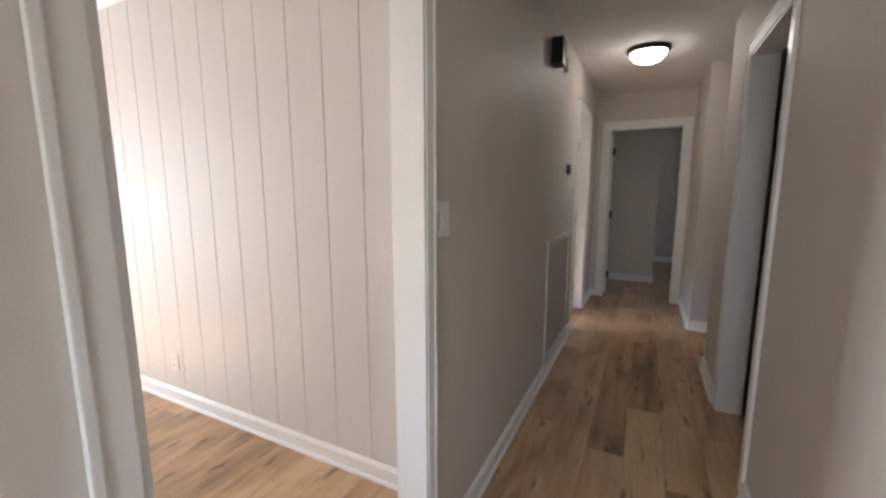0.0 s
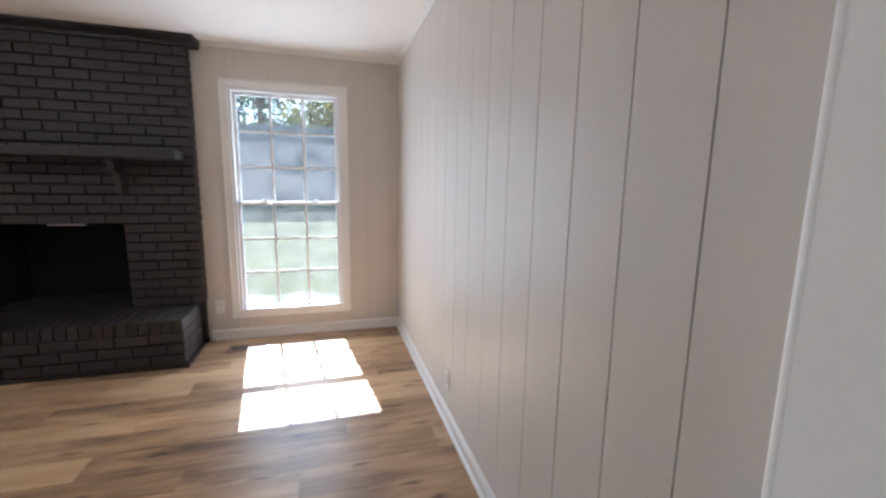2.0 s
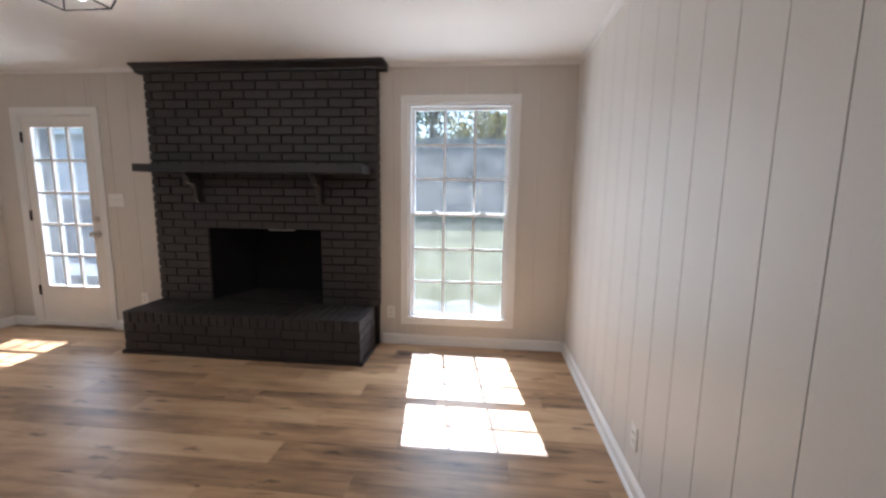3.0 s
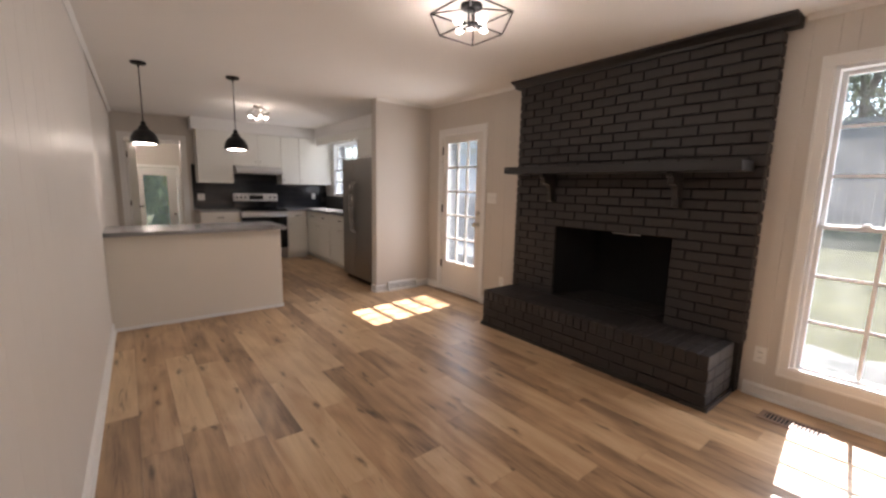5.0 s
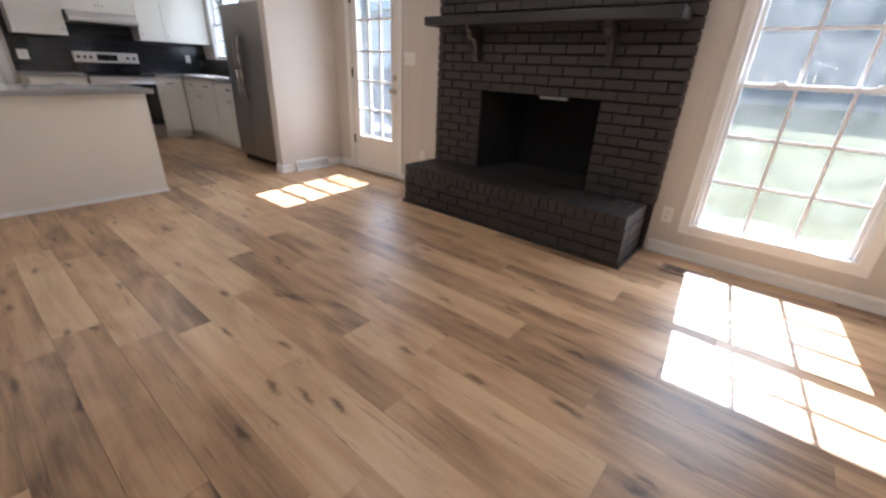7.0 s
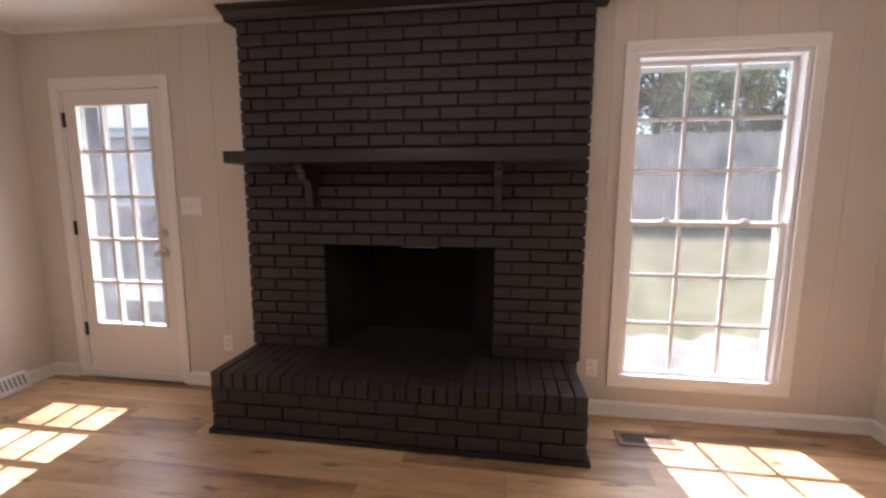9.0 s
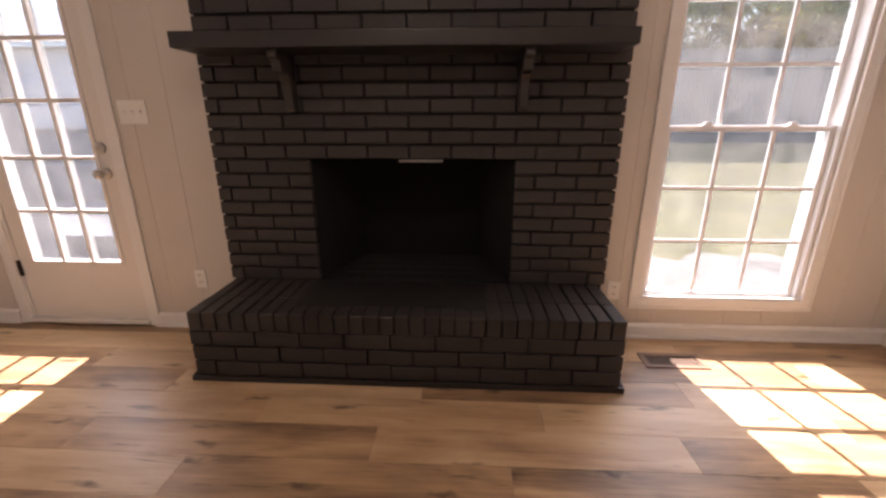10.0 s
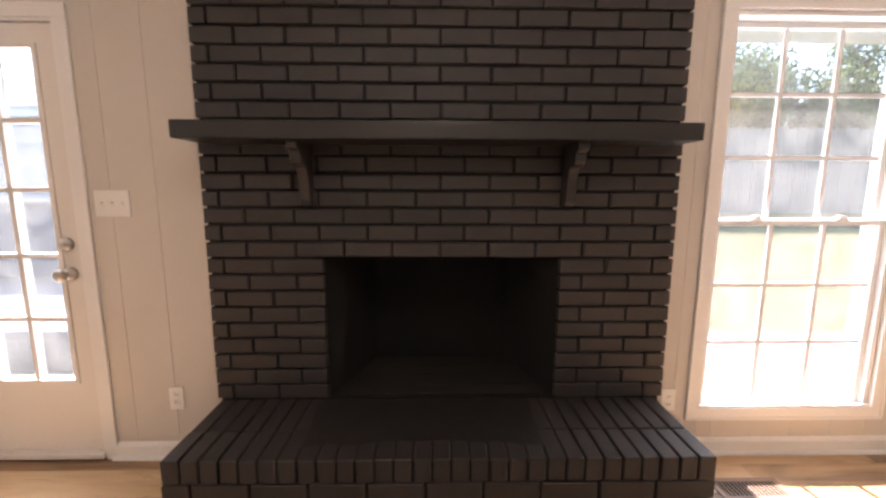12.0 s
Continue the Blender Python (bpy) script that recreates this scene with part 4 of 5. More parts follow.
# peninsula
pen = thing("kitchen_peninsula", "low cream painted peninsula panel under a stone counter", "counter")
pe = 3.512
part("front_panel", boxes(((2.0, -5.56, FZ), (pe, -5.47, 0.858))), CREAM_PAINT, pen)
part("body", boxes(((2.02, -6.04, FZ), (pe, -5.56, 0.858))), CABINET, pen)
part("shoe_moulding", boxes(((1.99, -5.47, FZ), (pe - 0.012, -5.458, 0.008)), ((1.988, -5.56, FZ), (2.0, -5.47, 0.008)), bevel=0.003), WHITE_TRIM, pen)
ptop = thing("peninsula_worktop", "grey speckled stone worktop on the peninsula", "worktop")
part("slab", boxes(((1.955, -6.08, 0.859), (pe, -5.385, 0.897)), bevel=0.004), GRANITE, ptop)

# ---- lamps ----
def pendant(x, y):
    t = thing("pendant_lamp", "black metal dome pendant lamp, lit", "lamp", "pendants above the peninsula", (x, y, CEIL))
    part("canopy", lathe([(0.062, 0.0), (0.062, -0.015), (0.05, -0.022), (0.008, -0.024), (0.008, -0.05)], 24), BLACK_METAL, t)
    part("stem", tube([(0, 0, -0.03), (0, 0, -0.55)], 0.0045), BLACK_METAL, t)
    prof = [(0.010, -0.515), (0.022, -0.53), (0.024, -0.56), (0.040, -0.566), (0.044, -0.59), (0.070, -0.606), (0.094, -0.635), (0.108, -0.672), (0.114, -0.715), (0.118, -0.722), (0.114, -0.722), (0.104, -0.675), (0.090, -0.64), (0.066, -0.612), (0.036, -0.60), (0.010, -0.598)]
    part("shade", lathe(prof, 32), BLACK_METAL, t, "matte black dome shade")
    part("shade_lining", lathe([(0.1135, -0.7215), (0.1085, -0.7215), (0.1005, -0.676), (0.087, -0.643), (0.064, -0.6155), (0.036, -0.604), (0.013, -0.602)], 32), PLASTIC_WHITE, t, "white enamelled inside of the shade")
    part("bulb", lathe([(0.012, -0.61), (0.04, -0.64), (0.072, -0.685), (0.090, -0.712), (0.088, -0.722), (0.06, -0.728), (0.0005, -0.731)], 24), PENDANT_BULB, t, "glowing frosted diffuser")
    return t


p1 = pendant(2.372, -5.606)
copy_thing(p1, Matrix.Translation((3.148, -5.606, CEIL)))


def cage_light(name, label, at, metal, r, drop, top):
    """A flush tapered square cage of thin bars with four bulbs on a hub; top and drop: below the ceiling."""
    t = thing(name, label, "lamp", at=at)
    part("canopy", lathe([(0.065, 0.0), (0.065, -0.018), (0.05, -0.024), (0.012, -0.026), (0.012, -0.03)], 24), metal, t)
    hub = (top + drop) / 2 + 0.01
    for o in (-0.012, 0.012):
        part("stem", tube([(o, -o, -0.02), (o, -o, -hub)], 0.005), metal, t)
    dirs = [(math.cos(math.radians(45 + 90 * i)), math.sin(math.radians(45 + 90 * i))) for i in range(4)]
    up = [(r * c, r * q, -top) for c, q in dirs]
    low = [(r * 0.76 * c, r * 0.76 * q, -drop) for c, q in dirs]
    for i in range(4):
        j = (i + 1) % 4
        for a, b in ((up[i], up[j]), (low[i], low[j]), (up[i], low[i]), (up[i], (0.045 * dirs[i][0], 0.045 * dirs[i][1], -0.02))):
            part("cage_bar", rod(bmesh.new(), a, b, 0.0045), metal, t)
    part("hub", lathe([(0.02, -hub + 0.02), (0.034, -hub + 0.012), (0.034, -hub - 0.014), (0.018, -hub - 0.024), (0.0005, -hub - 0.026)], 16), metal, t)
    for k in range(4):
        a = k * math.pi / 2
        c, q = math.cos(a), math.sin(a)
        part("arm", rod(bmesh.new(), (0.02 * c, 0.02 * q, -hub), (0.075 * c, 0.075 * q, -hub), 0.011), metal, t)
        b = lathe([(0.008, 0.07), (0.016, 0.088), (0.020, 0.104), (0.016, 0.120), (0.0005, 0.126)], 12)
        bmesh.ops.transform(b, matrix=Matrix.Translation((0, 0, -hub)) @ Matrix.Rotation(a, 4, "Z") @ Matrix.Rotation(math.pi / 2, 4, "Y"), verts=b.verts)
        part("bulb", b, BULB, t, "glowing bulb")
    return t


cage_light("ceiling_light", "black geometric cage ceiling light with lit bulbs", (1.63, -2.78, CEIL), BLACK_METAL, 0.245, 0.165, 0.04)
cage_light("ceiling_light", "small nickel cage ceiling light in the kitchen, lit", (1.78, -7.05, CEIL), NICKEL, 0.17, 0.20, 0.09)


def dome_light(label, at, r):
    t = thing("ceiling_light", label, "lamp", at=at)
    part("ring", lathe([(r, 0.0), (r, -0.012), (r * 0.97, -0.028), (r * 0.86, -0.036), (r * 0.84, -0.02), (r * 0.84, 0.0)], 32), BRONZE, t, "dark bronze ring")
    part("glass_dome", lathe([(r * 0.84, -0.02), (r * 0.8, -0.05), (r * 0.62, -0.085), (r * 0.35, -0.104), (0.0005, -0.11)], 32), DOME, t, "glowing frosted glass dome")
    return t


dome_light("flush dome ceiling light with dark bronze ring, lit", (4.235, 2.37, CEIL + 0.004), 0.16)
dome_light("flush dome ceiling light in the back room, lit", (2.95, -10.9, 2.2), 0.16)

# ---- hall things ----
def door_leaf(name, label, width, m, knob_side=1, height=2.0):
    """A white flush door hinged at its local origin, reaching along +x."""
    d = tagged(new(name), label, "door", kind="structure")
    d.matrix_basis = m
    part("door_slab", boxes(((0, -0.0175, 0.01), (width, 0.0175, height)), bevel=0.002), WHITE_TRIM, d)
    for z in (1.80, 1.02, 0.25):
        part("hinge", boxes(((-0.035, -0.020, z - 0.045), (0.004, -0.008, z + 0.045)), bevel=0.003), BRONZE, d, "dark bronze hinge")
    for s in (-1, 1):
        part("door_knob", lathe([(0.03, 0.0175 * s), (0.03, 0.022 * s), (0.012, 0.028 * s), (0.012, 0.05 * s), (0.027, 0.06 * s), (0.027, 0.075 * s), (0.0005, 0.082 * s)], 16, (width - 0.06, 0, 0.93), "y"), BRONZE, d, "dark bronze knob")
    return d


door_leaf("door_2", "white hall door standing open into a side room", 0.70, pose(4.935, 1.412, FZ, 0, 0, 7))
door_leaf("door_3", "white door standing open into the room off the hall", 0.72, pose(3.575, 3.225, FZ, 0, 0, 182))
door_leaf("door_4", "white bedroom door standing open", 0.74, pose(3.875, 4.12, FZ, 0, 0, 128))
door_leaf("door_5", "white kitchen door standing open into the back room", 0.74, pose(3.27, SOUTH - 0.14, FZ, 0, 0, -100))
chime = thing("door_chime", "black box on the hall wall near the ceiling", "door chime", at=(3.705, 1.33, 2.16))
part("case", boxes(((0, -0.06, -0.065), (0.075, 0.06, 0.095)), bevel=0.012), BLACK_METAL, chime)
det = thing("smoke_detector", "small white detector on the hall wall", "detector", at=(3.705, 1.72, 2.20))
part("case", lathe([(0.048, 0.0), (0.048, 0.02), (0.036, 0.032), (0.0005, 0.035)], 24, axis="x"), PLASTIC_WHITE, det)
stat = thing("thermostat", "small dark thermostat on the hall wall", "thermostat", at=(3.705, 2.03, 1.475))
part("case", boxes(((0, -0.05, -0.04), (0.025, 0.05, 0.04)), bevel=0.006), BRONZE, stat)
grille = thing("return_air_grille", "greige painted return air grille low on the hall wall", "vent", at=(3.705, 1.78, 0.50))
part("frame", solid((-0.42, 0.42), (-0.44, 0.46), [(-0.38, 0.38, -0.40, 0.42)], lambda u, v, d: ((0.0, 0.012)[d], u, v)), PANEL_PAINT, grille)
for i in range(26):
    z = -0.385 + i * 0.0312
    part("slat", extrude_profile([(0.001, z), (0.003, z), (0.0085, z + 0.0305), (0.0065, z + 0.0305)], "y", -0.38, 0.38), PANEL_PAINT, grille)

# exterior door of the back room
bd = tagged(new("door_6"), "white exterior door with one tall pane", "door", kind="structure")
part("door_slab", solid((2.37, 3.17), (-0.35, 1.65), [(2.55, 2.99, 0.36, 1.49)], lambda u, v, d: (u, (-12.07, -12.02)[d], v)), WHITE_TRIM, bd)
p = part("pane", boxes(((2.55, -12.05, 0.36), (2.99, -12.045, 1.49))), GLASS, bd)
p.visible_shadow = False
part("door_knob", lathe([(0.03, 0.0), (0.012, 0.01), (0.027, 0.05), (0.0005, 0.07)], 14, (2.44, -12.02, 0.62), "y"), BRONZE, bd)
casing("trim_back_door", 2.36, 3.18, -0.36, 1.66, 0.06, -12.0, 1, "x", label="white painted exterior door casing")

# ---- outdoors ----
GZ = -0.35
structure("wall_brick_veneer", wall_along_y(-0.275, -0.151, SOUTH - 0.1, 0.13, GZ - 0.1, 2.30, [(WIN[0] - 0.10, WIN[1] + 0.11, 0.10, 2.13), (DOOR[0] - 0.01, DOOR[1] + 0.01, -0.06, 2.1), (FIREBOX[0] - 0.2, FIREBOX[1] + 0.2, 0.1, 1.2), (KWIN[0] - 0.03, KWIN[1] + 0.03, 1.0, 2.25)]), GREY_BRICK, "grey painted brick outer wall of the house")
structure("chimney", boxes(((-0.75, -3.7, GZ), (-0.505, -1.7, 4.2)), ((-0.505, -3.7, GZ), (-0.276, -3.45, 4.2)), ((-0.505, -1.95, GZ), (-0.276, -1.7, 4.2)), ((-0.505, -3.45, 1.3), (-0.276, -1.95, 4.2))), GREY_BRICK, "grey painted brick chimney on the outer wall", "chimney")
planter = thing("garden_wall", "low grey painted brick wall beside the patio", "garden wall")
pcore = part("core", boxes(((-1.38, -9.0, GZ), (-1.16, -4.95, 0.21))), GREY_BRICK, planter)
pbrick = to_mesh("brick", boxes(((-0.105, -0.1, -0.033), (0.11, 0.1, 0.033)), bevel=0.003), GREY_BRICK)
for j in range(4):
    for i in range(19):
        ob = new("brick", pbrick)
        ob.parent = planter
        ob.location = (-1.262, -8.88 + i * 0.21 + (0.105 if j % 2 else 0), 0.19 - j * 0.076)
pier = thing("brick_pier", "dark brick pier beside the patio door, shade in its colour", "pier")
part("core", boxes(((-0.445, -5.80, GZ), (-0.276, -5.43, 2.134))), MORTAR_BLACK, pier)
pier_brick = to_mesh("brick", boxes(((-0.088, -0.092, -0.032), (0.088, 0.092, 0.032)), bevel=0.003), SHADED_BRICK)
for j in range(32):
    for y in (-5.71, -5.515):
        ob = new("brick", pier_brick)
        ob.parent = pier
        ob.location = (-0.366, y, GZ + 0.04 + j * 0.076)
screen = thing("screen_wall", "grey painted low wall with a pale cap beyond the patio", "garden wall")
part("wall", boxes(((-4.75, -16.0, GZ - 0.05), (-4.6, -6.4, 1.06))), GREY_BRICK, screen)
part("cap", boxes(((-4.79, -16.02, 1.06), (-4.56, -6.36, 1.12)), bevel=0.01), CONCRETE, screen, "pale concrete cap")
shed = thing("neighbour_garage", "pale sided garage with a low roof beyond the patio", "garage")
part("wall", boxes(((-12.0, -16.5, GZ), (-8.6, -8.6, 3.1))), SIDING, shed)
for k in range(14):
    part("siding_board", extrude_profile([(-8.6, GZ + k * 0.25), (-8.57, GZ + k * 0.25), (-8.585, GZ + k * 0.25 + 0.24), (-8.6, GZ + k * 0.25 + 0.24)], "y", -16.5, -8.6), SIDING, shed)
part("fascia", boxes(((-8.55, -16.7, 3.02), (-8.3, -8.4, 3.2))), WHITE_TRIM, shed)
# the roof borrows the pale siding colour so that it reads as sunlit
part("roof", extrude_profile([(-8.25, 3.2), (-8.25, 3.26), (-10.4, 4.4), (-12.4, 3.26), (-12.4, 3.2)], "y", -16.8, -8.3), SIDING, shed, "pale roof, sunlit brightness in its colour")
structure("ground", extrude_profile([(400, GZ), (-2.7, GZ), (-4.5, GZ + 0.24), (-6.5, GZ + 0.62), (-8.5, GZ + 0.95), (-10.0, GZ + 1.08), (-400, GZ + 1.08), (-400, GZ - 0.4), (400, GZ - 0.4)], "y", -400, 400), GRASS, "dry sunlit lawn reaching to the horizon", "ground")
bm = bmesh.new()
rows = []
for i in range(61):
    y = -4.5 + 12.0 * i / 60
    far = -2.75 + 0.16 * math.sin(1.7 * i) + 0.12 * math.sin(0.61 * i + 1)
    rows.append([bm.verts.new(p) for p in ((-0.28, y, GZ + 0.03), (far + 0.5, y, GZ + 0.035), (far, y, GZ - 0.01))])
for a, b in zip(rows, rows[1:]):
    for k in range(2):
        bm.faces.new((a[k], a[k + 1], b[k + 1], b[k]))
structure("ground_bed", bm, BED, "pale bare sandy strip along the house", "ground")
structure("patio", boxes(((-8.4, -16.0, GZ - 0.05), (-0.28, -4.6, -0.10)), bevel=0.01), CONCRETE, "pale concrete patio outside the door", "patio")
fence = thing("fence", "tall weathered grey wooden fence across the yard", "fence")
picket = to_mesh("picket", boxes(((-0.01, -0.07, 0.0), (0.01, 0.07, 2.36)), bevel=0.004), FENCE_WOOD)
for i in range(225):
    ob = new("picket", picket)
    ob.parent = fence
    ob.location = (-9.6 + random.uniform(-0.01, 0.01), -8.2 + i * 0.148, GZ + 1.03 + random.uniform(-0.02, 0.03))
for z in (0.5, 1.2, 2.1):
    part("rail", boxes(((-9.66, -8.25, GZ + 0.8 + z), (-9.612, 25.1, GZ + 0.89 + z))), FENCE_WOOD, fence)


def leaf_cloud(bm, centre, radius, count, size):
    for _ in range(count):
        while True:
            p = Vector([random.uniform(-1, 1) for _ in range(3)])
            if 0.25 < p.length < 1:
                break
        p = Vector(centre) + Vector((p.x * radius[0], p.y * radius[1], p.z * radius[2]))
        q = Euler([random.uniform(0, 6.28) for _ in range(3)]).to_matrix()
        s = size * random.uniform(0.6, 1.3)
        v = [bm.verts.new(p + q @ Vector(c) * s) for c in ((-1, 0, 0), (-0.2, 0.5, 0.08), (1, 0, 0), (-0.2, -0.5, 0.08))]
        bm.faces.new(v)


def tree(label, x, y, h, spread, mat, leaves=4500):
    t = thing("tree", label, "tree", "trees behind the fence", (x, y, GZ + (1.07 if x < -10 else 0)))
    bm = bmesh.new()
    pts = [Vector((0, 0, 0))]
    for k in range(1, 6):
        pts.append(Vector((random.uniform(-0.15, 0.15) * k / 3, random.uniform(-0.15, 0.15) * k / 3, h * 0.62 * k / 5)))
    for a, b in zip(pts, pts[1:]):
        rod(bm, a, b, 0.2 * (1 - a.z / h) + 0.03, 9)
    crown = bmesh.new()
    for k in range(9):
        base = pts[random.randint(3, 5)]
        a = k * 2.4
        rise = random.uniform(-0.32, 0.26)
        tip = base + Vector((math.cos(a) * spread * random.uniform(0.5, 1), math.sin(a) * spread * random.uniform(0.5, 1), h * rise))
        rod(bm, base, tip, 0.05, 6)
        leaf_cloud(crown, tip, (spread * 0.55, spread * 0.55, h * 0.16), leaves // 9, 0.11)
    part("trunk", bm, BARK, t)
    part("crown", crown, mat, t)
    return t


GREEN_LABEL, YELLOW_LABEL = "green broadleaf tree behind the fence", "broadleaf tree with yellowing crown behind the fence"
for k in range(28):
    yellow = k in (5, 9, 16, 22)
    tree(YELLOW_LABEL if yellow else GREEN_LABEL, -18.0 - 1.7 * (k % 3), -15.5 + k * 1.7, 7.2 + 1.6 * (k * 7 % 5) / 4, 2.5, LEAF_YELLOW if yellow else LEAF_GREEN, 7200)
tree("leafy green tree behind the house", 3.4, -18.5, 5.0, 1.8, LEAF_GREEN)
tree("yellowing tree behind the house", 2.2, -20.0, 5.5, 2.0, LEAF_YELLOW)

# ---- pieces: wall boards, bricks, floor planks ----
def boards(parent, name, spans, put, mat, gap, bevel=0.0025):
    """spans: (u0, u1, z0, z1); put(u, z, d) with d 0 at the wall and 1 proud."""
    for u0, u1, z0, z1 in spans:
        bm = bmesh.new()
        g = gap / 2
        outer = [put(u, z, 0) for u, z in ((u0 + g, z0), (u1 - g, z0), (u1 - g, z1), (u0 + g, z1))]
        face = [put(u, z, 1) for u, z in ((u0 + g + bevel, z0), (u1 - g - bevel, z0), (u1 - g - bevel, z1), (u0 + g + bevel, z1))]
        a, b = [bm.verts.new(p) for p in outer], [bm.verts.new(p) for p in face]
        bm.faces.new(b)
        for i in range(4):
            bm.faces.new((a[i], a[(i + 1) % 4], b[(i + 1) % 4], b[i]))
        ob = new(name, to_mesh(name, bm, mat))
        ob.parent = parent


def cut_spans(us, z0, z1, holes):
    """Columns between the joints us, cut where an opening crosses them."""
    marks = sorted({*us, *[h[i] for h in holes for i in (0, 1) if us[0] < h[i] < us[-1]]})
    for a, b in zip(marks, marks[1:]):
        m = (a + b) / 2
        hs = sorted((h[2], h[3]) for h in holes if h[0] < m < h[1])
        z = z0
        for h0, h1 in hs:
            if h0 > z:
                yield a, b, z, h0
            z = h1
        if z < z1:
            yield a, b, z, z1


joints = [-0.01] + [3.222 - 0.2055 * k for k in range(15, -1, -1)] + [3.4275, 3.628]
boards(north, "shiplap_board", cut_spans(joints, FZ, CEIL + 0.01, []), lambda u, z, d: (u, north_y(u) if d else T, z), PANEL_PAINT, 0.0015, 0.0015)
wj = [-5.43 + 0.2055 * k for k in range(27)] + [-0.0]
boards(west, "panel_board", cut_spans(wj, FZ, CEIL + 0.01, [WIN, DOOR, (BY0 + 0.02, BY1 - 0.02, -0.1, 2.5)]), lambda u, z, d: (-T * (1 - d), u, z), GREIGE, 0.0006, 0.0007)
ej = [-5.46 + 0.2055 * k for k in range(25)] + [OPEN_N, 0.0]
boards(east, "panel_board", cut_spans(ej, FZ, CEIL + 0.01, [(OPEN_S, OPEN_N, -0.1, 2.30)]), lambda u, z, d: (east_x(u) + T * (1 - d), u, z), PANEL_PAINT, 0.0005, 0.0005)

bricks = {}


def brick(parent, u0, u1, z0, z1, x0, x1):
    """One worn brick; alike sizes share a mesh."""
    key = (round(u1 - u0, 3), round(z1 - z0, 3), round(x1 - x0, 3))
    if key not in bricks:
        hw, hz, hd = key[0] / 2, key[1] / 2, key[2] / 2
        bm = boxes(((-hd, -hw, -hz), (hd, hw, hz)))
        bmesh.ops.bevel(bm, geom=bm.edges[:], offset=0.0035, segments=1, affect="EDGES")
        bricks[key] = to_mesh("brick", bm, BRICK_BLACK)
    ob = new("brick", bricks[key])
    ob.parent = parent
    ob.matrix_basis = pose((x0 + x1) / 2 + random.uniform(-0.0015, 0.0015), (u0 + u1) / 2, (z0 + z1) / 2, random.uniform(-0.3, 0.3), random.uniform(-0.4, 0.4), random.uniform(-0.4, 0.4))


z = FIREBOX[3] - 9 * COURSE
k = 0
while z + COURSE < 2.40:
    cuts = [BY0]
    u = -3.554 if k % 2 else -3.661
    while u < BY1 - 0.03:
        cuts.append(u)
        u += LEN
    cuts.append(BY1)
    low = max(z, 0.325)
    for a, b in zip(cuts, cuts[1:]):
        segs = [(a, b)]
        if z + COURSE * 0.5 < FIREBOX[3]:
            end = FIREBOX[0] + 0.01
            segs = [(a, end if end - b < 0.05 else b)] if a < FIREBOX[0] - 0.04 else []
            if b > FIREBOX[1]:
                segs.append((max(a, FIREBOX[1] - 0.01), b))
        for c, d in segs:
            if d - c > 0.03 and z + COURSE - low > 0.03:
                brick(breast, c + (JOINT / 2 if c > BY0 else 0), d - (JOINT / 2 if d < BY1 else 0), low + JOINT / 2, z + COURSE - JOINT / 2, 0.002 if (c <= BY0 or d >= BY1) else 0.03, BX)
    z += COURSE
    k += 1
HX, HY0, HY1 = 0.54, -3.715, -1.68
n = 29
w = (HY1 - HY0) / n
for i in range(n):
    brick(hearth, HY0 + i * w + 0.004, HY0 + (i + 1) * w - 0.004, 0.247, 0.34, 0.358, HX)
    brick(hearth, HY0 + i * w + 0.004, HY0 + (i + 1) * w - 0.004, 0.247, 0.339, BX + 0.002, 0.350)
for r in range(3):
    z0 = 0.247 - (r + 1) * 0.0815
    u = HY0
    first = True
    while u < HY1 - 0.02:
        e = min(HY1, u + (0.104 if first and r % 2 == 0 else LEN))
        if HY1 - e < 0.05:
            e = HY1
        brick(hearth, u + (0 if first else 0.005), e - (0 if e == HY1 else 0.005), z0 + 0.005, z0 + 0.0815 - 0.005, HX - 0.105, HX)
        u, first = e, False
    for y0, y1 in ((HY0, HY0 + 0.1), (HY1 - 0.1, HY1)):
        brick(hearth, y0, y1, z0 + 0.005, z0 + 0.0765, 0.228, HX - 0.112)
        brick(hearth, y0, y1, z0 + 0.005, z0 + 0.0765, BX + 0.003, 0.218)
# thick paint that has filled the joints in the middle of the hearth
bm = bmesh.new()
NU, NV = 44, 12
grid = []
for i in range(NU + 1):
    row = []
    for j in range(NV + 1):
        u, v = i / NU, j / NV
        edge = min(1.0, 5.0 * u, 5.0 * (1 - u), 3.0 * (1.06 - v) + 0.1 * math.sin(9 * u))
        row.append(bm.verts.new((BX + 0.01 + 0.415 * v, -3.42 + 1.30 * u, 0.3415 - 0.024 * (1 - edge) ** 2 + 0.0006 * math.sin(37 * u + 11 * v))))
    grid.append(row)
for i in range(NU):
    for j in range(NV):
        bm.faces.new((grid[i][j], grid[i][j + 1], grid[i + 1][j + 1], grid[i + 1][j]))
part("filled_joints", bm, SOOTY_PAINT, hearth, "black paint filling the hearth joints")
# firebrick floor on a bed of sooty mortar
bm = bmesh.new()
bm.faces.new([bm.verts.new((x, y, fz0 + 0.003)) for x, y in ((0.082, fy0 + 0.002), (0.082, fy1 - 0.002), (-0.398, fy1 - 0.157), (-0.398, fy0 + 0.157))])
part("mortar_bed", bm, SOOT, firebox)
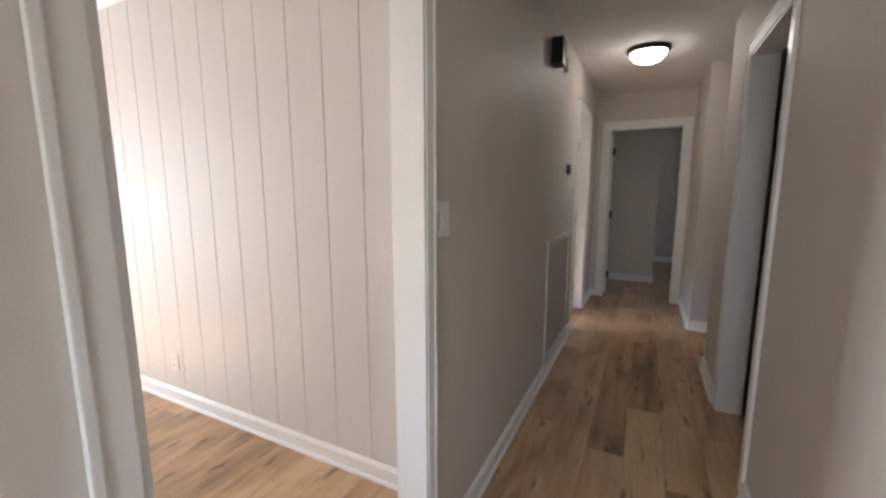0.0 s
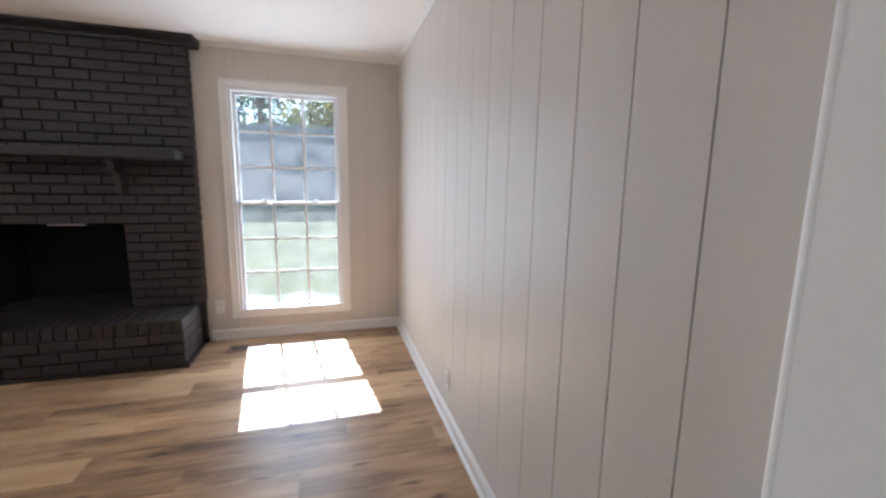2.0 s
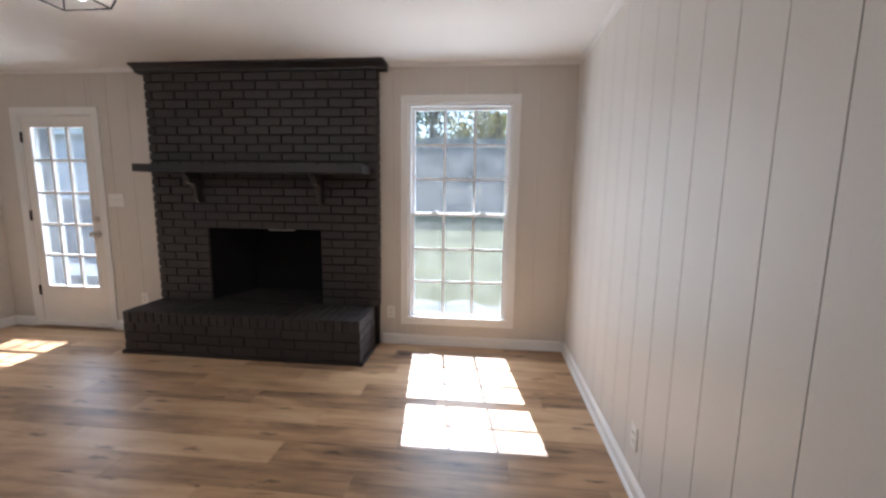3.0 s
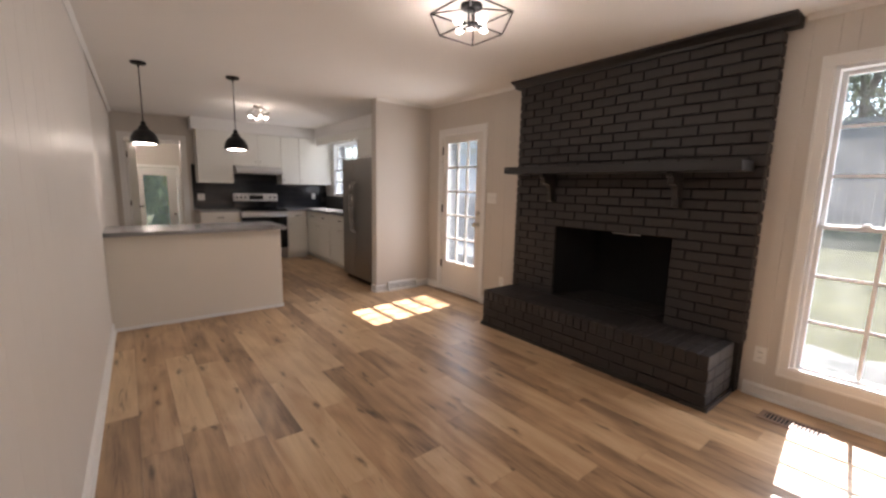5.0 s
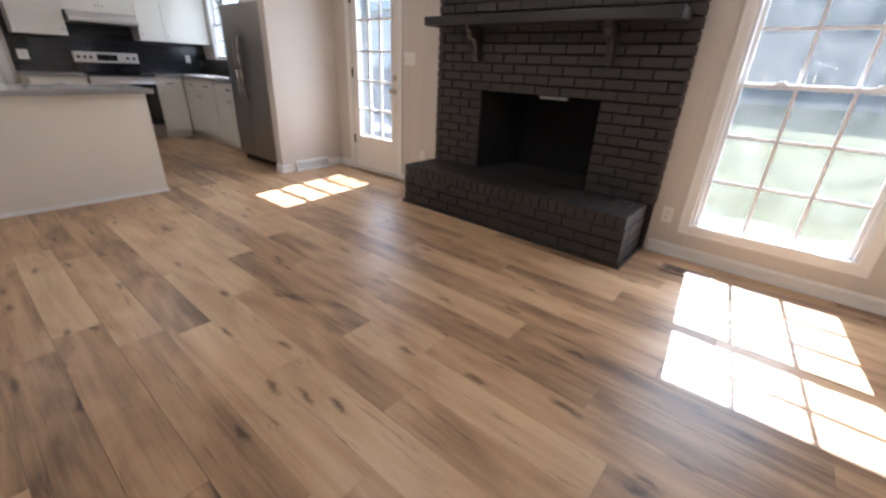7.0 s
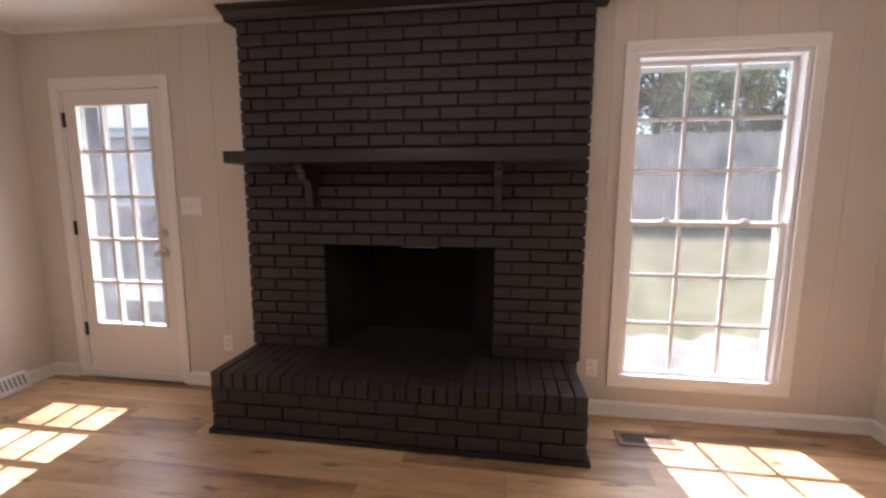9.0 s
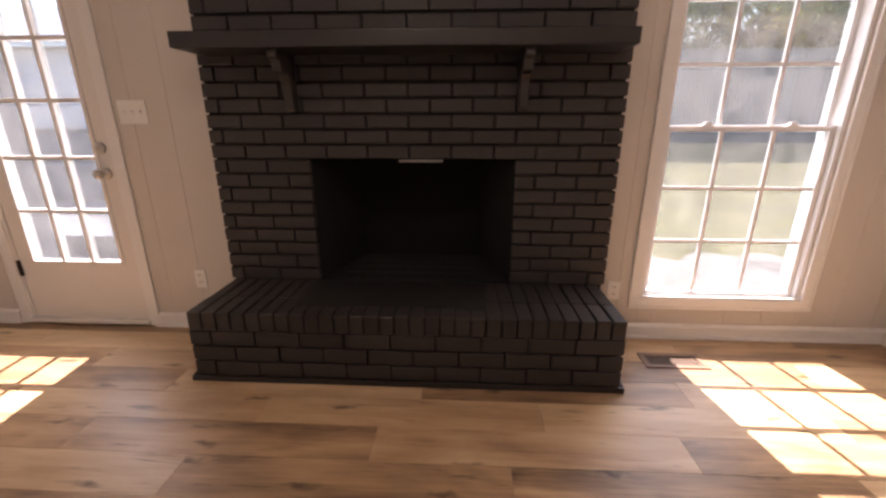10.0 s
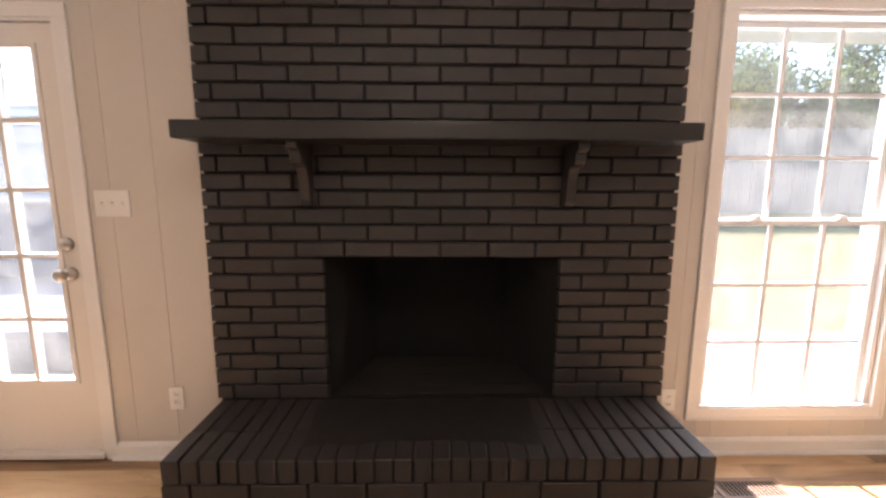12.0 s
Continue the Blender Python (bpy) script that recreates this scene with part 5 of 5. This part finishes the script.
for i in range(4):
    for j in range(5):
        y0 = fy0 + 0.02 + j * 0.206 + (0.1 if i % 2 else 0)
        x1 = 0.07 - i * 0.11
        lim = fy0 + (0.08 - x1 + 0.11) * 0.34
        y0, y1 = max(y0, lim), min(y0 + 0.2, fy0 + fy1 - lim)
        if y1 - y0 > 0.05:
            ob = new("firebrick", to_mesh("firebrick", boxes(((x1 - 0.104, y0, fz0), (x1, y1, fz0 + 0.006))), FIREBRICK))
            ob.parent = firebox

floor = structure("floor", boxes(((-0.15, SOUTH - 0.12, -0.4), (3.64, 0.12, FZ - 0.005)), ((3.64, -3.2, -0.4), (6.2, 7.2, FZ - 0.005)), ((2.0, 0.12, -0.4), (3.64, 5.2, FZ - 0.005))), SUBFLOOR, "brown oak vinyl plank floor", "floor")
rest = bmesh.new()
PW, PL = 0.182, 1.22


def plank(bm, x0, x1, y0, y1):
    g, c = 0.0003, 0.0007
    v = [bm.verts.new(p) for p in ((x0 + g, y0 + g, FZ - 0.005), (x1 - g, y0 + g, FZ - 0.005), (x1 - g, y1 - g, FZ - 0.005), (x0 + g, y1 - g, FZ - 0.005), (x0 + c, y0 + c, FZ), (x1 - c, y0 + c, FZ), (x1 - c, y1 - c, FZ), (x0 + c, y1 - c, FZ))]
    bm.faces.new(v[4:])
    for i in range(4):
        bm.faces.new((v[i], v[(i + 1) % 4], v[4 + (i + 1) % 4], v[4 + i]))


PX = 0.089                       # where the plank joints fall
ENDS = {8: -1.80, 11: -2.399, 12: -1.907, 13: -2.412, 14: -2.965, 16: -2.094, 18: -2.463}


def lay(x_from, x_to, y_from, y_to, single):
    i = math.floor((x_from - PX) / PW)
    while PX + i * PW < x_to - 1e-6:
        x0, x1 = max(PX + i * PW, x_from), min(PX + (i + 1) * PW, x_to)
        end = ENDS.get(i, (i * 0.4337 % 1.0) * PL)
        y = end - math.ceil((end - y_from) / PL) * PL
        while y < y_to:
            a, b = max(y, y_from), min(y + PL, y_to)
            if b - a > 0.02 and x1 - x0 > 0.01:
                if single:
                    bm = bmesh.new()
                    plank(bm, x0, x1, a, b)
                    ob = new("plank", to_mesh("plank", bm, FLOOR_WOOD))
                    ob.parent = floor
                else:
                    plank(rest, x0, x1, a, b)
            y += PL
        i += 1


lay(-0.15, 3.64, SOUTH - 0.12, 0.0, True)
lay(3.64, 4.80, -3.2, 4.2, True)
lay(4.80, 6.2, 0.2, 7.2, False)
lay(2.0, 3.64, 0.12, 5.2, False)
lay(3.64, 4.80, 4.2, 7.2, False)
r = part("far_planks", rest, FLOOR_WOOD, floor)
r["kind"] = "stuff"
